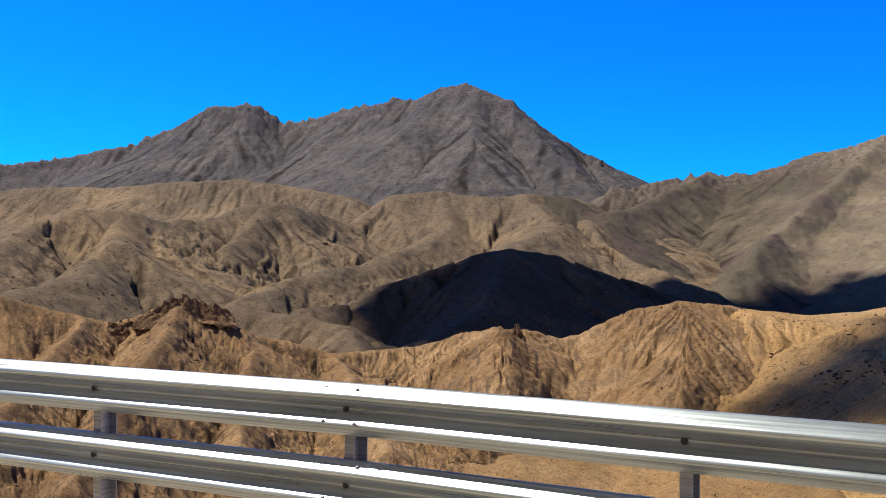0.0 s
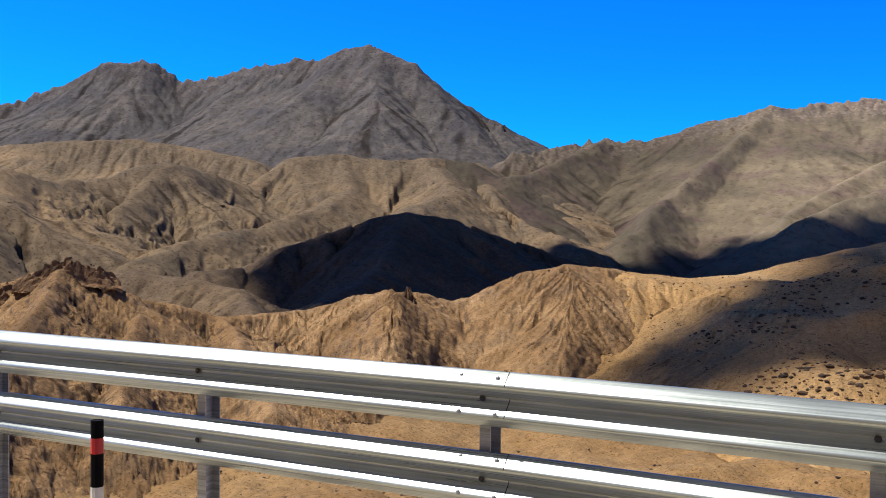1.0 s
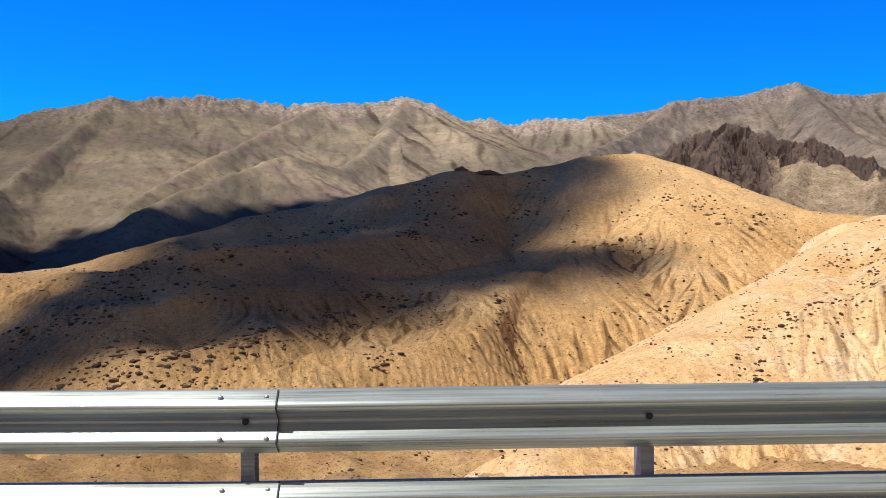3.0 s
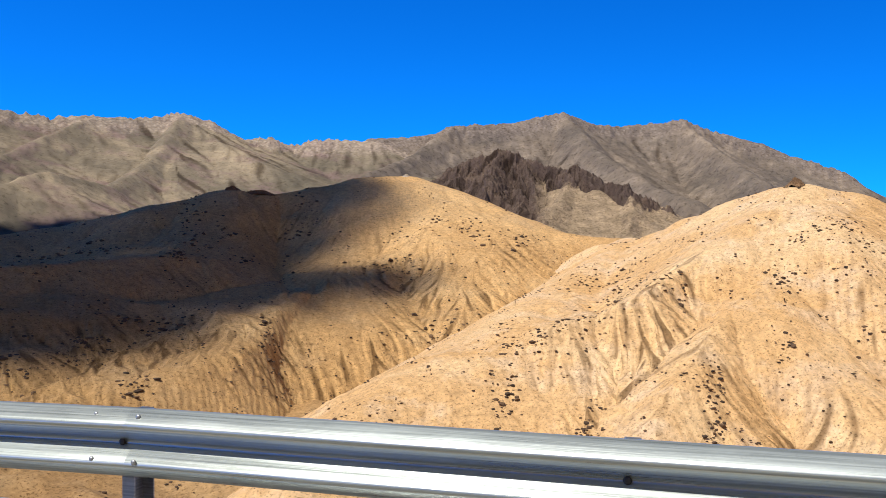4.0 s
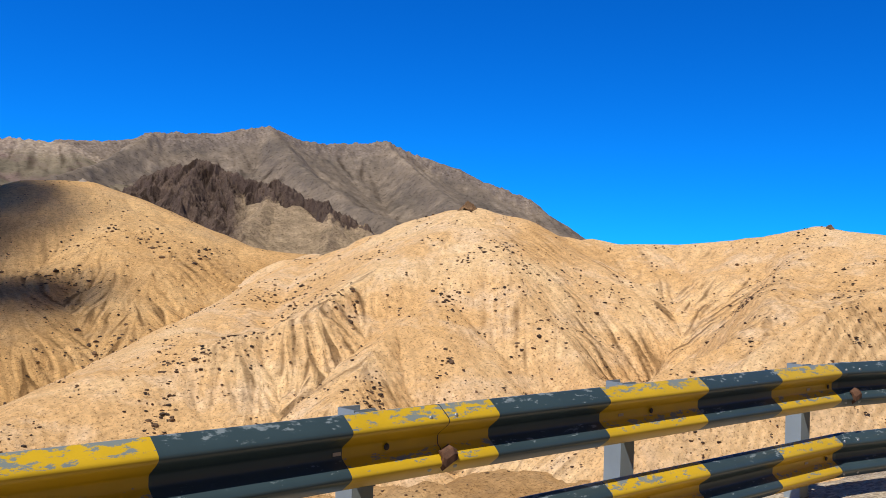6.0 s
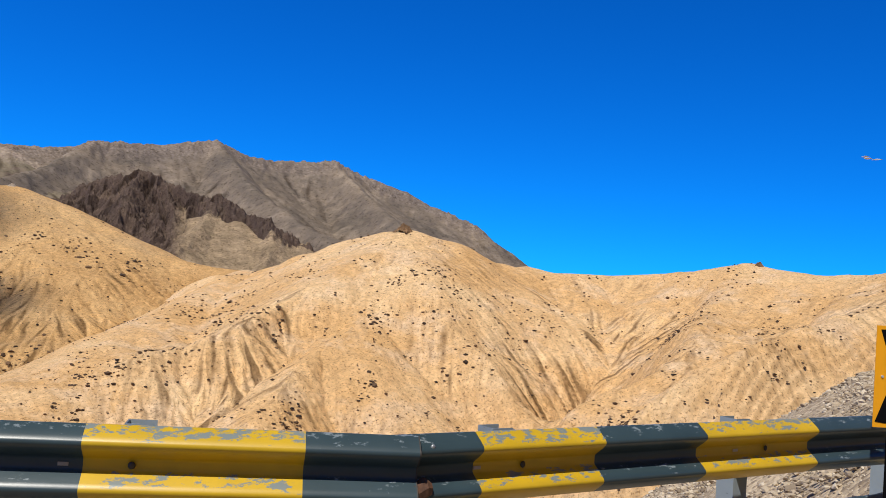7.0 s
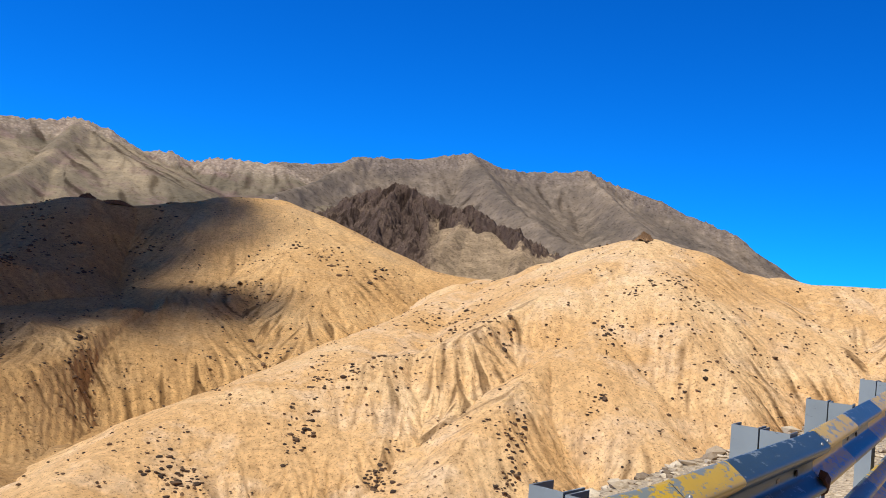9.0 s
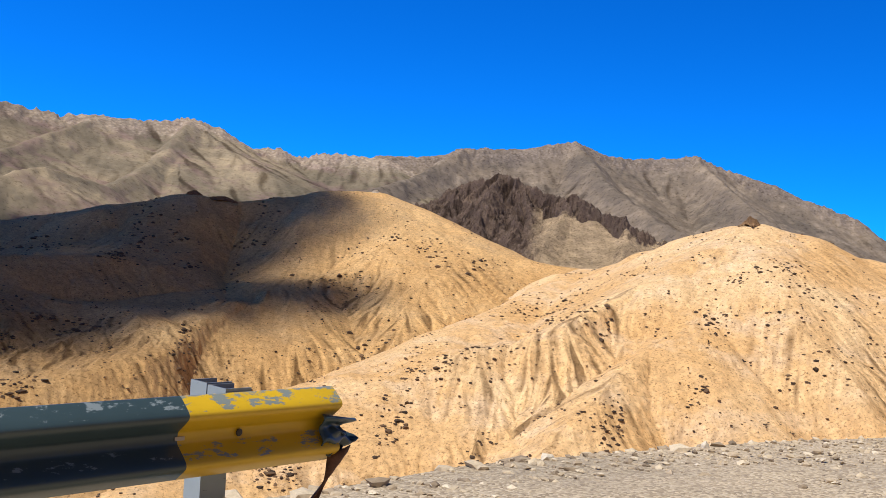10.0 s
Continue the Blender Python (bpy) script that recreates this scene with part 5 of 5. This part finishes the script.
def chevron_sign():
    s = tagged(new("chevron_sign"), "orange curve board with a black chevron", "road sign", "road signs")
    e, n = Vector((0.83, -0.55, 0)).normalized(), Vector((-0.55, -0.83, 0)).normalized()
    at = Vector((53.435, -8.44, 0.985))
    w, h = 0.165, 0.64
    board = plate("board", [(-w, 0), (w, 0), (w, h), (-w, h)], 0.004, at, e, n, ORANGE, s, 0.02)
    c = [(-0.152, 0.02), (0.03, 0.0), (0.13, 0.3), (0.03, 0.605), (-0.137, 0.6), (-0.034, 0.31)]
    plate("chevron", [(p, q + 0.015) for p, q in c], 0.002, at, e, n, BLACK, board, 0.0245, "black chevron")
    rod("pole", at - n * 0.025 + Vector((0, 0, -1.05)), at - n * 0.025 + Vector((0, 0, 0.6)), 0.03, BLACK, s)
    for p, q in ((0.085, 0.3), (-0.115, 0.32)):
        rod("rivet", at + e * p + Vector((0, 0, q)) + n * 0.02, at + e * p + Vector((0, 0, q)) + n * 0.03, 0.008, BACKGREY, board, 8)


def marker(x, y, faded=False):
    s = tagged(new("marker_post"), "weathered black roadside marker post" if faded else "black roadside marker post with red and white bands", "marker post", "marker posts")
    for name, z0, z1, m in (("post", -0.7, 0.2, BLACK), ("white_band", 0.2, 0.29, WHITE), ("post", 0.29, 0.48, BLACK), ("red_band", 0.48, 0.57, BLACK if faded else RED), ("post", 0.57, 0.67, BLACK)):
        rod(name, (x, y, z0), (x, y, z1), 0.036, m, s, 12)


bend_sign()
back_sign()
chevron_sign()
for x, y in ((-26.55, 3.35), (-20.6, 3.8), (-9.0, 4.62)):
    marker(x, y, x < -25)


# ---------------------------------------------------------------- shrubs and stones
def lumps(name, centres, sizes, flat, material, seed, label, category, jag=0.35):
    """Many small uneven bodies in one mesh."""
    rs = np.random.RandomState(seed)
    bm = bmesh.new()
    bmesh.ops.create_icosphere(bm, subdivisions=1, radius=1.0)
    bv = np.array([v.co[:] for v in bm.verts])
    bf = np.array([[v.index for v in f.verts] for f in bm.faces])
    bm.free()
    n, k = len(centres), len(bv)
    V = bv[None] * (1 + jag * rs.uniform(-1, 1, (n, k, 1))) * sizes[:, None, None]
    V = V * np.stack([rs.uniform(0.7, 1.3, n), rs.uniform(0.7, 1.3, n), rs.uniform(*flat, n)], -1)[:, None]
    a = rs.uniform(0, 6.283, n)
    c, s = np.cos(a)[:, None], np.sin(a)[:, None]
    V = np.stack([V[..., 0] * c - V[..., 1] * s, V[..., 0] * s + V[..., 1] * c, V[..., 2]], -1) + centres[:, None]
    F = (bf[None] + np.arange(n)[:, None, None] * k).reshape(-1, 3)
    return tagged(obj(name, V.reshape(-1, 3).tolist(), F.tolist(), material, smooth=False), label, category, "", "stuff")


def shrub_spots(hill, count, clump, seed, keep=0.1):
    X, Y, Z, D, base = LAND[hill]
    rs = np.random.RandomState(seed)
    i = rs.randint(0, X.size, count * 26)
    x, y, z = X.ravel()[i] + rs.uniform(-2, 2, i.size), Y.ravel()[i] + rs.uniform(-2, 2, i.size), Z.ravel()[i]
    r = np.hypot(x, y)
    ok = (z > base + 3) & (rs.rand(i.size) < (r / 900) ** 1.0) & (fbm(x / clump, y / clump, 3, seed) + 0.07 * rs.randn(i.size) > keep)
    return np.stack([x, y, z], -1)[ok][:count]


PATCH_SAND = [(429, 482, 4.3, 5.2, 5), (428, 441, 6.4, 6.6, 12), (452, 442, 4.2, 6.0, 8), (458, 433, 7.1, 11.9, 14), (454, 417, 5.8, 8.3, 8), (389, 418, 5.4, 7.7, 10),
              (386, 407, 4.0, 6.0, 8), (416, 401, 4.4, 4.7, 5), (468, 380, 4.0, 4.9, 6), (504, 395, 10.2, 8.6, 14), (542, 409, 3.2, 7.3, 5), (397, 246, 6.5, 11.2, 26),
              (365, 226, 5.2, 6.9, 16), (285, 345, 1.3, 4.9, 3), (292, 355, 3.1, 10.0, 6), (280, 335, 2.9, 16.7, 32), (232, 360, 2.9, 9.5, 20), (226, 354, 2.8, 4.6, 12)]
PATCH_SPUR = [(238, 424, 3.3, 6.7, 8), (226, 429, 3.3, 6.6, 8), (212, 403, 3.1, 8.8, 8), (207, 390, 3.8, 11.0, 12), (330, 443, 6.3, 10.5, 16), (330, 487, 11.2, 14.4, 24),
              (267, 430, 9.7, 9.7, 24), (249, 428, 6.2, 8.1, 14), (353, 554, 15.7, 16.1, 22), (382, 542, 12.6, 12.6, 18), (340, 440, 1.3, 7.5, 8), (147, 373, 7.5, 6.7, 24),
              (151, 367, 5.1, 4.4, 14), (348, 365, 1.9, 8.2, 8), (421, 360, 10.4, 29.8, 18), (411, 372, 7.8, 22.4, 12)]
PATCH_BOWL = [(517, 304, 9.1, 7.7, 18), (545, 311, 7.3, 9.7, 20), (593, 328, 7.3, 10.5, 12), (368, 225, 4.2, 8.7, 26), (641, 336, 6.5, 4.7, 5), (569, 270, 2.8, 20.9, 10), (448, 253, 1.8, 3.9, 4)]
PATCH_DUN = [(-88, 653, 28.6, 27.2, 50), (-55, 632, 11.0, 31.4, 22), (-36, 715, 20.7, 17.7, 36), (22, 792, 22.9, 15.3, 30), (114, 841, 7.4, 42.0, 26), (133, 801, 13.3, 29.1, 18),
             (92, 739, 5.0, 8.2, 14), (152, 771, 6.1, 10.8, 8), (225, 868, 7.8, 34.5, 24), (198, 830, 4.1, 23.5, 10), (135, 592, 3.5, 8.4, 8), (128, 562, 3.4, 14.4, 14),
             (265, 725, 13.4, 10.6, 30), (289, 780, 5.6, 9.2, 6), (327, 794, 14.9, 16.5, 14), (353, 777, 8.2, 11.7, 10), (46, 487, 4.8, 9.5, 14)]
PATCH_FOOT = [(-44, 505, 27.1, 12.7, 64), (-52, 464, 18.2, 15.6, 50), (-90, 475, 18.9, 10.8, 36), (26, 563, 10.9, 7.8, 18), (64, 600, 11.7, 8.3, 24), (-20, 524, 7.6, 11.6, 12),
              (-149, 556, 6.1, 6.4, 10), (-122, 556, 13.8, 9.4, 20), (-104, 605, 10.7, 25.4, 30), (361, 744, 11.9, 15.9, 16), (256, 613, 12.8, 12.8, 14), (391, 750, 6.5, 23.1, 8)]


def level_at(hill, x, y):
    """Height of a hill's sheet at places on the plan."""
    X, Y, Z, D, base = LAND[hill]
    a, r = np.arctan2(X[0] - EYE[0], Y[0] - EYE[1]), np.hypot(X[:, 0] - EYE[0], Y[:, 0] - EYE[1])
    i = np.clip(np.rint((np.arctan2(x - EYE[0], y - EYE[1]) - a[0]) / (a[1] - a[0])).astype(int), 0, len(a) - 1)
    j = np.clip(np.rint(np.log(np.hypot(x - EYE[0], y - EYE[1]) / r[0]) / math.log(r[1] / r[0])).astype(int), 0, len(r) - 1)
    return Z[j, i]


def clumps(hill, patches, seed):
    """Shrubs in the clumps that stand apart; each row: place, breadth, depth and count."""
    rs = np.random.RandomState(seed)
    out = []
    for x, y, wide, deep_r, count in patches:
        count = int(count * 2.2)
        d = math.hypot(x - EYE[0], y - EYE[1])
        ux, uy = (x - EYE[0]) / d, (y - EYE[1]) / d
        p, q = rs.randn(count) * wide, rs.randn(count) * deep_r
        out.append(np.stack([x + uy * p + ux * q, y - ux * p + uy * q], -1))
    P = np.concatenate(out)
    return np.column_stack([P, level_at(hill, P[:, 0], P[:, 1])])


for hill, count, clump, seed, keep, patches in (("hill_sand", 4200, 30, 91, 0.14, PATCH_SAND + PATCH_SPUR + PATCH_BOWL), ("hill_sand_shaded", 5200, 36, 92, 0.1, PATCH_DUN + PATCH_FOOT),
                                                ("hill_gullied", 350, 60, 93, 0.2, ()), ("hills_brown", 1800, 120, 94, 0.05, ()), ("ground", 2200, 40, 95, 0.05, ())):
    p = shrub_spots(hill, count, clump, seed, keep)
    rs = np.random.RandomState(seed + 5)
    size = (rs.gamma(3, 0.1, len(p)) + 0.2) * (2.4 if hill == "hills_brown" else 1.25)
    if patches:
        q = clumps(hill, patches, seed + 7)
        p, size = np.concatenate([p, q]), np.concatenate([size, (rs.gamma(4, 0.13, len(q)) + 0.25) * (1.6 if hill == "hill_sand_shaded" else 1.15)])
    lumps("shrubs", p, size, (0.4, 0.65), SHRUB, seed, "small dark dry shrubs scattered over the slope", "shrubs")


def strew(name, x0, x1, count, low, high, seed, label, spill=0.0):
    """Loose stones on the gravel outside the rail."""
    rs = np.random.RandomState(seed)
    lx, ly, tx, ty = smooth_line(0.25)
    ok = np.where((lx > x0) & (lx < x1))[0]
    i = rs.choice(ok, count)
    w = np.array([shelf(v) for v in lx[i]])
    o = w - 0.2 + rs.uniform(0, 1, count) * spill if spill else rs.uniform(0, 1, count) ** 0.8 * (w + 1.2) + 0.25
    size = low + (high - low) * rs.rand(count) ** 4
    over = np.maximum(o - w, 0)
    z = level(lx[i], np.minimum(o, w)) - 0.74 * over + size * 0.15
    P = np.stack([lx[i] - ty[i] * o, ly[i] + tx[i] * o, z], -1)
    lumps(name, P, size, (0.35, 0.75), STONE, seed, label, "stones", 0.45)


strew("stones", 56, 96, 15000, 0.01, 0.055, 101, "loose angular grey stones on a spoil tip")
strew("stones", 58, 84, 8000, 0.03, 0.12, 103, "broken stones tumbling down a spoil slope", 7.0)
strew("stones", -30, -17, 1200, 0.02, 0.12, 102, "loose broken stones beside the rail")
